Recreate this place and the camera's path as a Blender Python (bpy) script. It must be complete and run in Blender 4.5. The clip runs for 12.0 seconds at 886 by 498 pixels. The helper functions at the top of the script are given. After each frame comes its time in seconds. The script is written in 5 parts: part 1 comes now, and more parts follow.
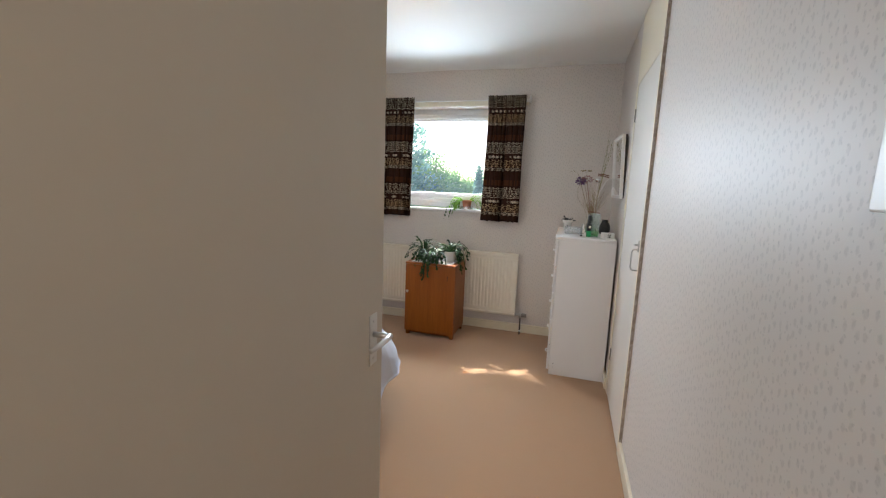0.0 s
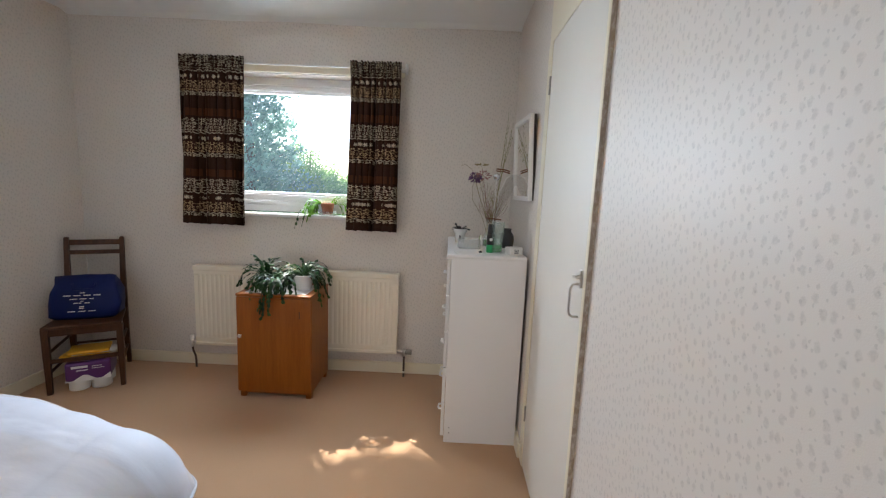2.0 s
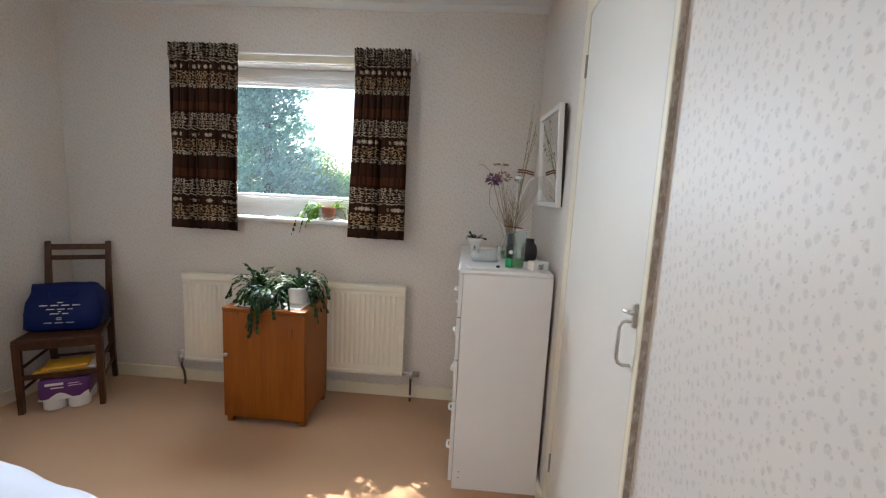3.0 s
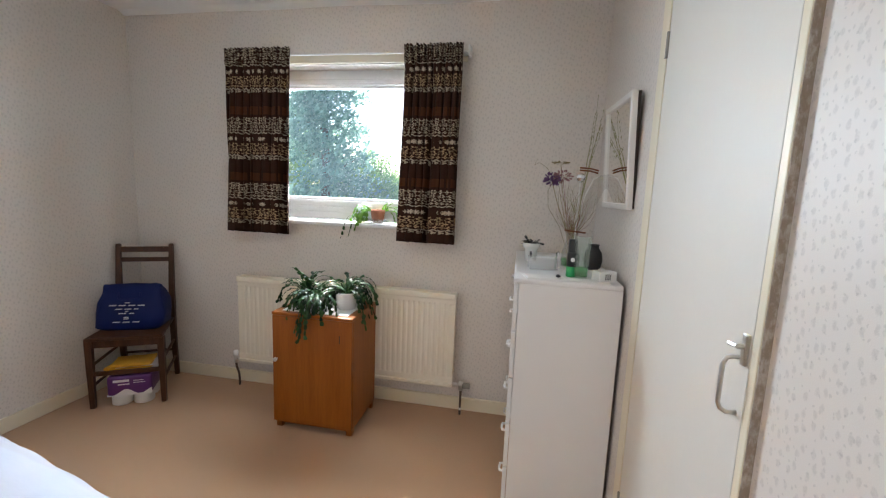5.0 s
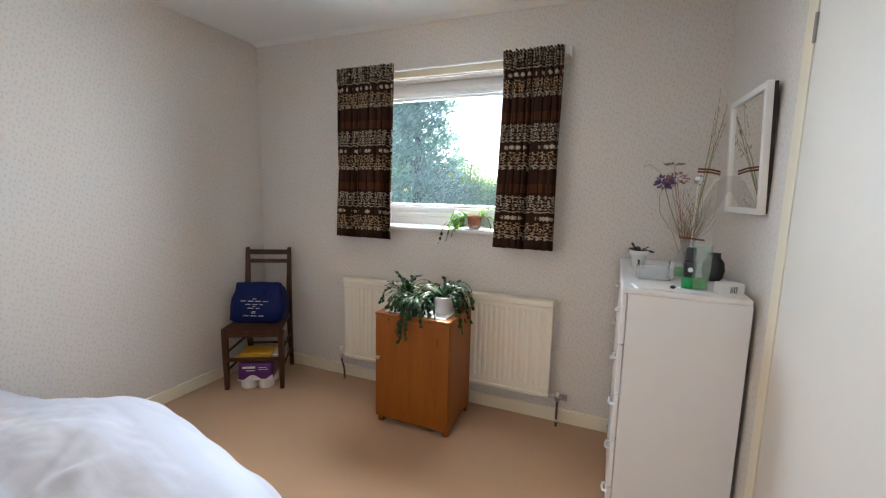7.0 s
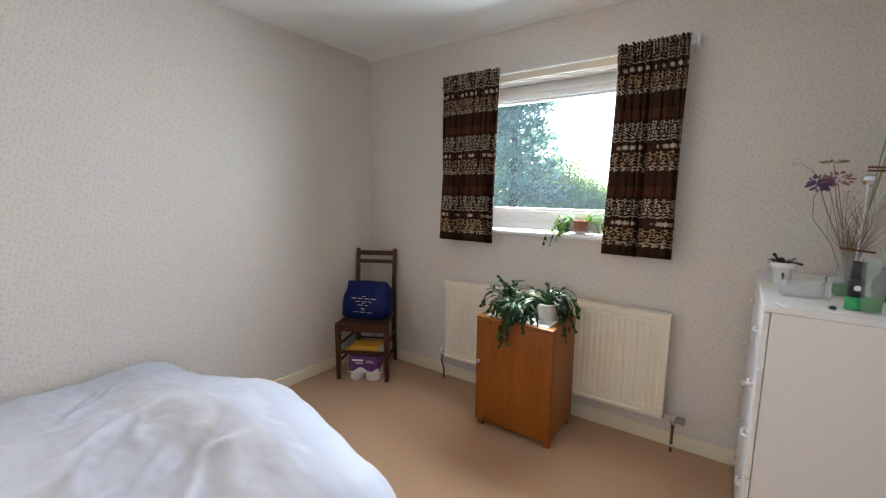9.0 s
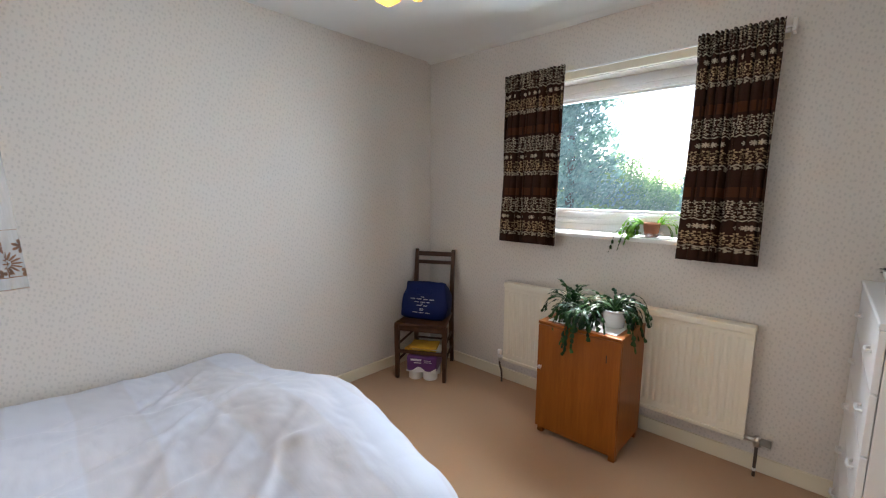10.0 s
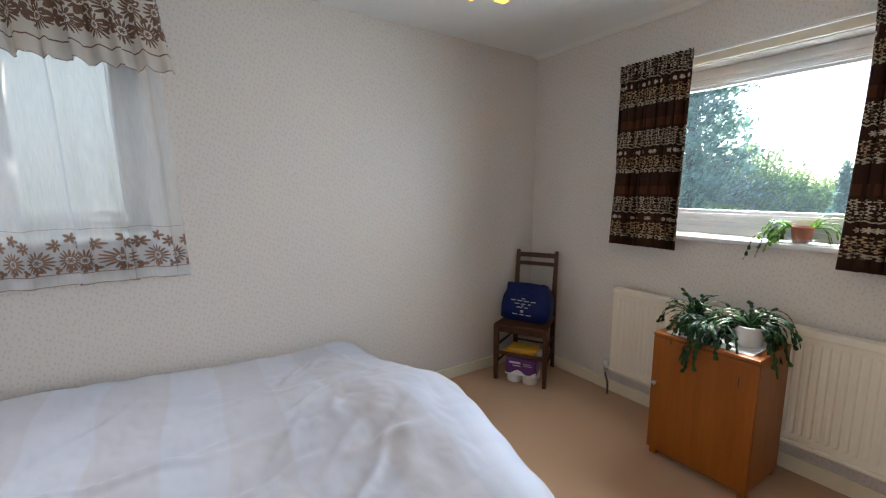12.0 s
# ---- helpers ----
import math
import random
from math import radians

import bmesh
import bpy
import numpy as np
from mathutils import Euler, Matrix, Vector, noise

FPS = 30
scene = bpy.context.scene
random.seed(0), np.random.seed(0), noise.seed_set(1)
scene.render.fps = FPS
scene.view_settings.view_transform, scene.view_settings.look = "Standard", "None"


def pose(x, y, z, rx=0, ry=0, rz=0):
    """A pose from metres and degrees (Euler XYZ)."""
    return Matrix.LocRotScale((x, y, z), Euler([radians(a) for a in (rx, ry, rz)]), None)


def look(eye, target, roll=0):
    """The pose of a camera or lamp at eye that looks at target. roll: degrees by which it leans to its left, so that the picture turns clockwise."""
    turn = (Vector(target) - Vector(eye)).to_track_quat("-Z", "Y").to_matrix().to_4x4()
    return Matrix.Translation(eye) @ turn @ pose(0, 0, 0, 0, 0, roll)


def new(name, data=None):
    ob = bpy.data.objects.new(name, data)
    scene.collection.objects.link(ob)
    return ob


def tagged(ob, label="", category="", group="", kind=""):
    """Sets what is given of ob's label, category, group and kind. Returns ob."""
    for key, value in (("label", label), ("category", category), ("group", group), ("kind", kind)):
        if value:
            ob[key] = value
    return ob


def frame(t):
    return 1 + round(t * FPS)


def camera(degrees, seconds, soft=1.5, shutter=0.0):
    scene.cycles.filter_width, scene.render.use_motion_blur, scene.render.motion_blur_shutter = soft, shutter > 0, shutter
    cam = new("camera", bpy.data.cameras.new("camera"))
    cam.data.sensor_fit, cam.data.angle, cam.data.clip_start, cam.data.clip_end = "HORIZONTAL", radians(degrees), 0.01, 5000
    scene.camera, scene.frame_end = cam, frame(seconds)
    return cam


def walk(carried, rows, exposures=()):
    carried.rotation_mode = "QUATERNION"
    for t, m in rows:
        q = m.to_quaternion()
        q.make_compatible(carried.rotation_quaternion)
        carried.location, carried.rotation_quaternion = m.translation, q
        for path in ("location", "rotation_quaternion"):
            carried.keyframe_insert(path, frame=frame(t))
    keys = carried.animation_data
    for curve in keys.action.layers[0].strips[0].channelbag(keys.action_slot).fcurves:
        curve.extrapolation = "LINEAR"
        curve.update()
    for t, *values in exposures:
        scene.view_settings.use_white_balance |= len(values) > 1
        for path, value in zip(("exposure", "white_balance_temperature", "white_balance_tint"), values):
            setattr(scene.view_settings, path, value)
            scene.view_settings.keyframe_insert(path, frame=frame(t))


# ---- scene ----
cam = camera(93.8, 12.0, soft=1.2)
PATH = [
    (0, (-0.365, -4.022, 1.423), (-0.929, -2.128, 1.115), 2.2),
    (0.5, (-0.416, -3.812, 1.423), (-0.666, -1.854, 1.103), 2.1),
    (1, (-0.429, -3.535, 1.433), (-0.51, -1.563, 1.112), 2.3),
    (1.5, (-0.446, -3.297, 1.408), (-0.458, -1.32, 1.105), 2.5),
    (2, (-0.436, -3.03, 1.413), (-0.461, -1.05, 1.128), 2.5),
    (2.5, (-0.418, -2.832, 1.411), (-0.479, -0.851, 1.14), 2.8),
    (4.5, (-0.411, -2.539, 1.416), (-0.699, -0.58, 1.137), 2.5),
    (5, (-0.43, -2.545, 1.416), (-0.786, -0.597, 1.137), 2.3),
    (5.5, (-0.448, -2.553, 1.417), (-0.891, -0.623, 1.139), 2.1),
    (6, (-0.468, -2.562, 1.417), (-1.012, -0.657, 1.142), 1.8),
    (6.5, (-0.474, -2.566, 1.42), (-1.128, -0.695, 1.147), 1.5),
    (7, (-0.482, -2.573, 1.423), (-1.239, -0.741, 1.153), 1.3),
    (9, (-0.533, -2.598, 1.441), (-1.681, -0.983, 1.169), 0.7),
    (9.5, (-0.554, -2.607, 1.425), (-1.805, -1.068, 1.163), 0.7),
    (10, (-0.588, -2.618, 1.453), (-1.929, -1.16, 1.177), 0.4),
    (10.5, (-0.606, -2.632, 1.454), (-2.034, -1.258, 1.183), 0.2),
    (11, (-0.621, -2.641, 1.461), (-2.124, -1.35, 1.19), 0.1),
    (11.5, (-0.624, -2.645, 1.454), (-2.202, -1.445, 1.187), -0.0),
    (12, (-0.63, -2.635, 1.457), (-2.271, -1.527, 1.175), -0.0),
]
EXPOSURES = [(0.0, 1.66), (1.0, 1.64), (2.5, 1.68), (4.5, 1.86), (7.0, 1.85), (9.0, 1.82), (11.0, 1.62), (12.0, 1.50)]
walk(cam, [(t, look(eye, target, roll)) for t, eye, target, roll in PATH], EXPOSURES)

SKY_STRENGTH, NORTH_POWER, WEST_POWER, HALL_POWER, BULB_GLOW, NET_POWER = 0.15, 31.0, 2.2, 6.0, 80.0, 12.5

# ---- world and light ----
world = bpy.data.worlds.new("sky")
scene.world = world
world.use_nodes = True
wn = world.node_tree.nodes
sky = wn.new("ShaderNodeTexSky")
sky.sky_type, sky.sun_disc = "NISHITA", False
SUN_DIR = Vector((0.78, -1.0, -1.44)).normalized()
sky.sun_elevation = math.asin(-SUN_DIR.z)
sky.sun_rotation = math.atan2(-SUN_DIR.x, -SUN_DIR.y)
world.node_tree.links.new(sky.outputs[0], wn["Background"].inputs[0])
wn["Background"].inputs[1].default_value = SKY_STRENGTH

sun_data = bpy.data.lights.new("sun", "SUN")
sun_data.energy, sun_data.angle, sun_data.color = 5.0, radians(0.5), (1.0, 0.96, 0.89)
sun = new("sun", sun_data)
sun.rotation_euler = SUN_DIR.to_track_quat("-Z", "Y").to_euler()


def window_light(name, place, turn, size, power, tint, spread=math.pi):
    data = bpy.data.lights.new(name, "AREA")
    data.shape, data.size, data.size_y, data.energy, data.color = "RECTANGLE", size[0], size[1], power, tint
    ob = new(name, data)
    ob.matrix_world = pose(*place, *turn)
    data.spread = spread
    return ob


# daylight stand-ins at both windows, one inside the net, and an added hall fill
window_light("daylight_north", (-1.55, 0.285, 1.68), (-68, 0, 0), (1.2, 0.92), NORTH_POWER, (0.72, 0.85, 1.0), radians(152))
window_light("daylight_west", (-2.90, -3.17, 1.66), (72, 0, -90), (0.95, 0.75), WEST_POWER, (0.94, 0.93, 1.0))
window_light("daylight_west_outside", (-3.95, -3.40, 2.75), (38, 0, -90), (1.8, 0.7), NET_POWER, (0.90, 0.95, 1.0))
# unseen fill lamp behind the doorway that brightens the north wall
window_light("fill_hall", (-0.6, -5.2, 2.0), (68, 0, 0), (1.4, 0.8), HALL_POWER, (1.0, 0.95, 0.90))

# ---- materials ----


def material(name, color, rough=0.6, metal=0.0):
    m = bpy.data.materials.new(name)
    m.use_nodes = True
    b = m.node_tree.nodes["Principled BSDF"]
    b.inputs["Base Color"].default_value = (*color, 1)
    b.inputs["Roughness"].default_value = rough
    b.inputs["Metallic"].default_value = metal
    return m


def node(m, kind, **values):
    n = m.node_tree.nodes.new(kind)
    for key, value in values.items():
        n.inputs[key].default_value = value
    return n


def wire(m, a, b):
    m.node_tree.links.new(a, b)


def bsdf(m):
    return m.node_tree.nodes["Principled BSDF"]


def coords(m, scale=(1, 1, 1), space="Object"):
    c = node(m, "ShaderNodeTexCoord")
    mp = node(m, "ShaderNodeMapping", Scale=scale)
    wire(m, c.outputs[space], mp.inputs[0])
    return mp.outputs[0]


def ramp(m, fac, stops):
    r = node(m, "ShaderNodeValToRGB")
    while len(r.color_ramp.elements) < len(stops):
        r.color_ramp.elements.new(0.5)
    for e, (p, c) in zip(r.color_ramp.elements, stops):
        e.position, e.color = p, (*c, 1)
    wire(m, fac, r.inputs[0])
    return r.outputs[0]


def mix(m, fac, a, b, blend="MIX"):
    n = m.node_tree.nodes.new("ShaderNodeMix")
    n.data_type, n.blend_type = "RGBA", blend
    for sock, v in ((n.inputs[0], fac), (n.inputs[6], a), (n.inputs[7], b)):
        if isinstance(v, (int, float)):
            sock.default_value = v
        elif isinstance(v, tuple):
            sock.default_value = (*v, 1)
        else:
            wire(m, v, sock)
    return n.outputs[2]


def math_node(m, op, a, b=0.0, c=0.0):
    n = m.node_tree.nodes.new("ShaderNodeMath")
    n.operation = op
    for sock, v in zip(n.inputs, (a, b, c)):
        if isinstance(v, (int, float)):
            sock.default_value = v
        else:
            wire(m, v, sock)
    return n.outputs[0]


def bump(m, height, strength=0.3, distance=0.002):
    n = node(m, "ShaderNodeBump", Strength=strength, Distance=distance)
    wire(m, height, n.inputs["Height"])
    wire(m, n.outputs[0], bsdf(m).inputs["Normal"])


def noise_tex(m, vec, scale, detail=4.0, rough=0.55):
    n = node(m, "ShaderNodeTexNoise", Scale=scale, Detail=detail, Roughness=rough)
    wire(m, vec, n.inputs["Vector"])
    return n.outputs[0]


def painted(name, color, rough=0.45, wear=0.04, relief=0.08):
    """Paint with faint unevenness at two scales."""
    m = material(name, color, rough)
    v = coords(m)
    big, fine = noise_tex(m, v, 2.2), noise_tex(m, v, 60)
    dark = tuple(c * (1 - wear * 2) for c in color)
    wire(m, mix(m, big, dark, color), bsdf(m).inputs["Base Color"])
    wire(m, math_node(m, "MULTIPLY_ADD", fine, 0.15, rough - 0.07), bsdf(m).inputs["Roughness"])
    bump(m, fine, relief, 0.002)
    return m


def wood(name, dark, light, axis=2, rough=0.4, scale=1.0):
    m = material(name, light, rough)
    s = [14 * scale] * 3
    s[axis] = 1.1 * scale
    v = coords(m, tuple(s))
    grain = noise_tex(m, v, 3.0, 6.0, 0.62)
    fine = noise_tex(m, v, 22.0, 3.0)
    both = math_node(m, "MULTIPLY_ADD", fine, 0.3, math_node(m, "MULTIPLY", grain, 0.8))
    wire(m, ramp(m, both, [(0.3, dark), (0.75, light)]), bsdf(m).inputs["Base Color"])
    bump(m, both, 0.08, 0.001)
    return m


def flat_coords(m, axes):
    c = node(m, "ShaderNodeTexCoord")
    sep = node(m, "ShaderNodeSeparateXYZ")
    wire(m, c.outputs["Object"], sep.inputs[0])
    flat = node(m, "ShaderNodeCombineXYZ")
    wire(m, sep.outputs[axes[0]], flat.inputs[0])
    wire(m, sep.outputs[axes[1]], flat.inputs[1])
    return flat.outputs[0]


def map_range(m, value, a, b, c=0.0, d=1.0):
    n = node(m, "ShaderNodeMapRange")
    wire(m, value, n.inputs[0])
    for sock, v in zip(n.inputs[1:5], (a, b, c, d)):
        sock.default_value = v
    return n.outputs[0]


def wallpaper(name, axes):
    """Pale paper with small scattered sprigs in beige and grey. axes: the two object axes that span the wall."""
    base, beige, grey = (0.70, 0.65, 0.60), (0.34, 0.295, 0.26), (0.35, 0.335, 0.33)
    m = material(name, base, 0.42)
    flat = flat_coords(m, axes)
    warp = node(m, "ShaderNodeTexNoise", Scale=130.0, Detail=2.0)
    wire(m, flat, warp.inputs["Vector"])
    off = node(m, "ShaderNodeVectorMath")
    off.operation = "MULTIPLY_ADD"
    wire(m, warp.outputs["Color"], off.inputs[0])
    off.inputs[1].default_value, off.inputs[2].default_value = (0.009, 0.009, 0), (-0.0045, -0.0045, 0)
    add = node(m, "ShaderNodeVectorMath")
    wire(m, flat, add.inputs[0])
    wire(m, off.outputs[0], add.inputs[1])

    def sprigs(size, radius, jitter, shift, tall):
        mp = node(m, "ShaderNodeMapping", Scale=(1 / size, tall / size, 1), Location=(shift, shift * 0.7, 0), Rotation=(0, 0, 0.35))
        wire(m, add.outputs[0], mp.inputs[0])
        vor = node(m, "ShaderNodeTexVoronoi", Scale=1.0, Randomness=jitter)
        vor.voronoi_dimensions = "2D"
        wire(m, mp.outputs[0], vor.inputs["Vector"])
        return map_range(m, vor.outputs["Distance"], radius, radius * 0.6)

    blotch = noise_tex(m, flat, 1.3, 3)
    ground = mix(m, blotch, tuple(x * 0.96 for x in base), base)
    tone = mix(m, noise_tex(m, flat, 17, 1), beige, grey)
    broken = map_range(m, noise_tex(m, flat, 190, 2), 0.40, 0.56, 0.55, 1.0)
    big = math_node(m, "MULTIPLY", sprigs(0.0205, 0.27, 0.6, 0.0, 0.66), broken)
    one = mix(m, math_node(m, "MULTIPLY", big, 0.29), ground, tone)
    two = mix(m, math_node(m, "MULTIPLY", sprigs(0.019, 0.13, 0.8, 0.43, 0.9), 0.3), one, tone)
    wire(m, two, bsdf(m).inputs["Base Color"])
    emboss = noise_tex(m, flat, 420, 2)
    wire(m, math_node(m, "MULTIPLY_ADD", emboss, 0.14, 0.40), bsdf(m).inputs["Roughness"])
    bsdf(m).inputs["Specular IOR Level"].default_value = 0.38
    bump(m, emboss, 0.2, 0.0012)
    return m


def uv_split(m):
    c = node(m, "ShaderNodeTexCoord")
    sep = node(m, "ShaderNodeSeparateXYZ")
    wire(m, c.outputs["UV"], sep.inputs[0])
    return sep.outputs[0], sep.outputs[1]


def band(m, v, lo, hi):
    """1 between lo and hi."""
    return math_node(m, "MULTIPLY", math_node(m, "GREATER_THAN", v, lo), math_node(m, "LESS_THAN", v, hi))


def flowers(m, u, v, cell, centre, petals, inner=0.1, outer=0.46, half_drop=0.0):
    """Daisy shapes in a row of cells along u, at height centre."""
    a = math_node(m, "SUBTRACT", math_node(m, "FRACT", math_node(m, "MULTIPLY_ADD", u, 1 / cell, half_drop)), 0.5)
    b = math_node(m, "DIVIDE", math_node(m, "SUBTRACT", v, centre), cell)
    r = math_node(m, "SQRT", math_node(m, "ADD", math_node(m, "MULTIPLY", a, a), math_node(m, "MULTIPLY", b, b)))
    turn = math_node(m, "ARCTAN2", b, a)
    lobe = math_node(m, "ABSOLUTE", math_node(m, "COSINE", math_node(m, "MULTIPLY", turn, petals / 2)))
    edge = math_node(m, "MULTIPLY", math_node(m, "MULTIPLY_ADD", lobe, 0.7, 0.3), outer)
    return math_node(m, "MULTIPLY", math_node(m, "LESS_THAN", r, edge), math_node(m, "GREATER_THAN", r, inner))


def either(m, *masks):
    out = masks[0]
    for one in masks[1:]:
        out = math_node(m, "MAXIMUM", out, one)
    return out


def curtain_material():
    """Brown cotton with repeating bands: blossom rows in cream, a dark dotted row, an ochre row, a plain brown stretch."""
    m = material("brown_folk_print_cotton", (0.05, 0.02, 0.012), 0.85)
    u, v0 = uv_split(m)
    vm = math_node(m, "MULTIPLY", math_node(m, "FRACT", math_node(m, "DIVIDE", v0, 0.412)), 0.412)
    jig = math_node(m, "MULTIPLY_ADD", math_node(m, "SINE", math_node(m, "MULTIPLY", u, 240.0)), 0.004, vm)
    brown = mix(m, noise_tex(m, coords(m, (1, 1, 1), "UV"), 240, 2), (0.022, 0.009, 0.006), (0.045, 0.018, 0.010))
    check = math_node(m, "GREATER_THAN", math_node(m, "FRACT", math_node(m, "MULTIPLY", u, 18.0)), 0.14)
    rust = mix(m, math_node(m, "MULTIPLY", band(m, vm, 0.350, 0.400), check), brown, (0.070, 0.024, 0.010))
    cream = either(m, flowers(m, u, vm, 0.030, 0.016, 6, 0.17, 0.47), flowers(m, u, vm, 0.024, 0.040, 6, 0.16, 0.46, 0.5),
                   flowers(m, u, vm, 0.026, 0.063, 5, 0.16, 0.46, 0.2), flowers(m, u, vm, 0.019, 0.084, 4, 0.12, 0.44, 0.25), band(m, jig, 0.098, 0.104))
    dots = flowers(m, u, vm, 0.055, 0.138, 8, 0.0, 0.26, 0.3)
    ochre = either(m, flowers(m, u, vm, 0.036, 0.180, 6, 0.2, 0.48, 0.1), flowers(m, u, vm, 0.026, 0.205, 5, 0.15, 0.46, 0.6), flowers(m, u, vm, 0.021, 0.226, 4, 0.1, 0.44, 0.0))
    fringe = either(m, band(m, jig, 0.240, 0.248), flowers(m, u, vm, 0.022, 0.258, 3, 0.0, 0.45))
    torn = map_range(m, noise_tex(m, coords(m, (1.25, 0.6, 1), "UV"), 52, 3), 0.38, 0.50, 0.22, 1.0)
    cream, ochre = math_node(m, "MULTIPLY", cream, torn), math_node(m, "MULTIPLY", ochre, torn)
    c1 = mix(m, ochre, rust, (0.40, 0.28, 0.16))
    c2 = mix(m, either(m, cream, math_node(m, "MULTIPLY", fringe, math_node(m, "MULTIPLY", torn, 0.75))), c1, (0.46, 0.40, 0.30))
    wire(m, mix(m, dots, c2, (0.5, 0.42, 0.32)), bsdf(m).inputs["Base Color"])
    bsdf(m).inputs["Specular IOR Level"].default_value = 0.15
    bump(m, noise_tex(m, coords(m, (1, 1, 1), "UV"), 700, 2), 0.4, 0.001)
    return m


def sheer(name, color, clear, decor=None):
    """Woven voile: part of the light goes straight through, part is scattered. decor(m, u, v) gives a mask of printed brown."""
    m = bpy.data.materials.new(name)
    m.use_nodes = True
    m.node_tree.nodes.remove(bsdf(m))
    see = node(m, "ShaderNodeBsdfTransparent")
    cloth = node(m, "ShaderNodeBsdfDiffuse", Color=(*color, 1))
    glow = node(m, "ShaderNodeBsdfTranslucent", Color=(*color, 1))
    half = node(m, "ShaderNodeMixShader", Fac=0.5)
    wire(m, cloth.outputs[0], half.inputs[1])
    wire(m, glow.outputs[0], half.inputs[2])
    mx = node(m, "ShaderNodeMixShader", Fac=1 - clear)
    wire(m, see.outputs[0], mx.inputs[1])
    wire(m, half.outputs[0], mx.inputs[2])
    u, v = uv_split(m)
    weave = noise_tex(m, coords(m, (1, 0.08, 1), "UV"), 160, 2)
    dense = math_node(m, "MULTIPLY_ADD", weave, 0.10, 0.93 - clear)
    if decor:
        mask = decor(m, u, v)
        tone = mix(m, mask, color, (0.20, 0.115, 0.08))
        wire(m, tone, cloth.inputs[0])
        wire(m, tone, glow.inputs[0])
        dense = math_node(m, "MAXIMUM", dense, math_node(m, "MULTIPLY", mask, 0.95))
    wire(m, dense, mx.inputs[0])
    wire(m, mx.outputs[0], m.node_tree.nodes["Material Output"].inputs[0])
    return m


def sunflower(m, u, v, cell, centre, shift=0.0):
    """A ring of narrow petals round an open eye with a small core."""
    return either(m, flowers(m, u, v, cell, centre, 16, 0.15, 0.46, shift), flowers(m, u, v, cell, centre, 6, 0.0, 0.11, shift))


def net_decor(m, u, v):
    """A border of sunflowers and leaves between piped lines; v is the height above the hem."""
    big = sunflower(m, u, v, 0.112, 0.112)
    small = flowers(m, u, v, 0.112, 0.182, 7, 0.03, 0.27, 0.5)
    bud = flowers(m, u, v, 0.224, 0.212, 5, 0.0, 0.12, 0.2)
    leaf = flowers(m, u, v, 0.056, 0.072, 3, 0.0, 0.33, 0.5)
    return either(m, big, small, bud, leaf, band(m, v, 0.052, 0.056), band(m, v, 0.252, 0.254), band(m, v, 0.0, 0.0035))


def valance_decor(m, u, v):
    big = sunflower(m, u, v, 0.12, 0.155, 0.25)
    top = sunflower(m, u, v, 0.12, 0.250, 0.75)
    side = flowers(m, u, v, 0.12, 0.165, 5, 0.02, 0.30, 0.75)
    up = flowers(m, u, v, 0.06, 0.300, 5, 0.02, 0.48, 0.3)
    leaf = flowers(m, u, v, 0.06, 0.215, 3, 0.0, 0.36, 0.1)
    return either(m, big, side, top, up, leaf, band(m, v, 0.070, 0.076), band(m, v, 0.0, 0.004))


def carpet_material():
    m = material("beige_carpet", (0.42, 0.29, 0.19), 0.95)
    v = coords(m)
    tuft, tread, big = noise_tex(m, v, 320, 3), noise_tex(m, v, 9, 3), noise_tex(m, v, 1.4, 2)
    a = mix(m, tuft, (0.37, 0.197, 0.095), (0.58, 0.345, 0.184))
    b = mix(m, math_node(m, "MULTIPLY", tread, 0.3), a, (0.40, 0.27, 0.175))
    wire(m, mix(m, math_node(m, "MULTIPLY", big, 0.25), b, (0.37, 0.225, 0.125)), bsdf(m).inputs["Base Color"])
    bsdf(m).inputs["Sheen Weight"].default_value = 0.25
    bump(m, tuft, 0.6, 0.006)
    return m


def glass_material(name, tint=(1, 1, 1), rough=0.0):
    m = material(name, tint, rough)
    bsdf(m).inputs["Transmission Weight"].default_value = 1.0
    bsdf(m).inputs["IOR"].default_value = 1.45
    return m


def pane_material():
    m = bpy.data.materials.new("window_glass")
    m.use_nodes = True
    m.node_tree.nodes.remove(bsdf(m))
    clear = node(m, "ShaderNodeBsdfTransparent")
    shine = node(m, "ShaderNodeBsdfGlossy", Roughness=0.02)
    fres = node(m, "ShaderNodeFresnel", IOR=1.14)
    mx = node(m, "ShaderNodeMixShader")
    wire(m, fres.outputs[0], mx.inputs[0])
    wire(m, clear.outputs[0], mx.inputs[1])
    wire(m, shine.outputs[0], mx.inputs[2])
    # small pale blue translucent share that imitates bluish flare over the garden view
    haze = node(m, "ShaderNodeBsdfTranslucent", Color=(0.75, 0.88, 0.95, 1))
    c = coords(m)
    film = map_range(m, noise_tex(m, c, 3.5, 4), 0.3, 0.75, 0.003, 0.006)
    hazed = node(m, "ShaderNodeMixShader")
    wire(m, film, hazed.inputs[0])
    wire(m, mx.outputs[0], hazed.inputs[1])
    wire(m, haze.outputs[0], hazed.inputs[2])
    wire(m, hazed.outputs[0], m.node_tree.nodes["Material Output"].inputs[0])
    return m


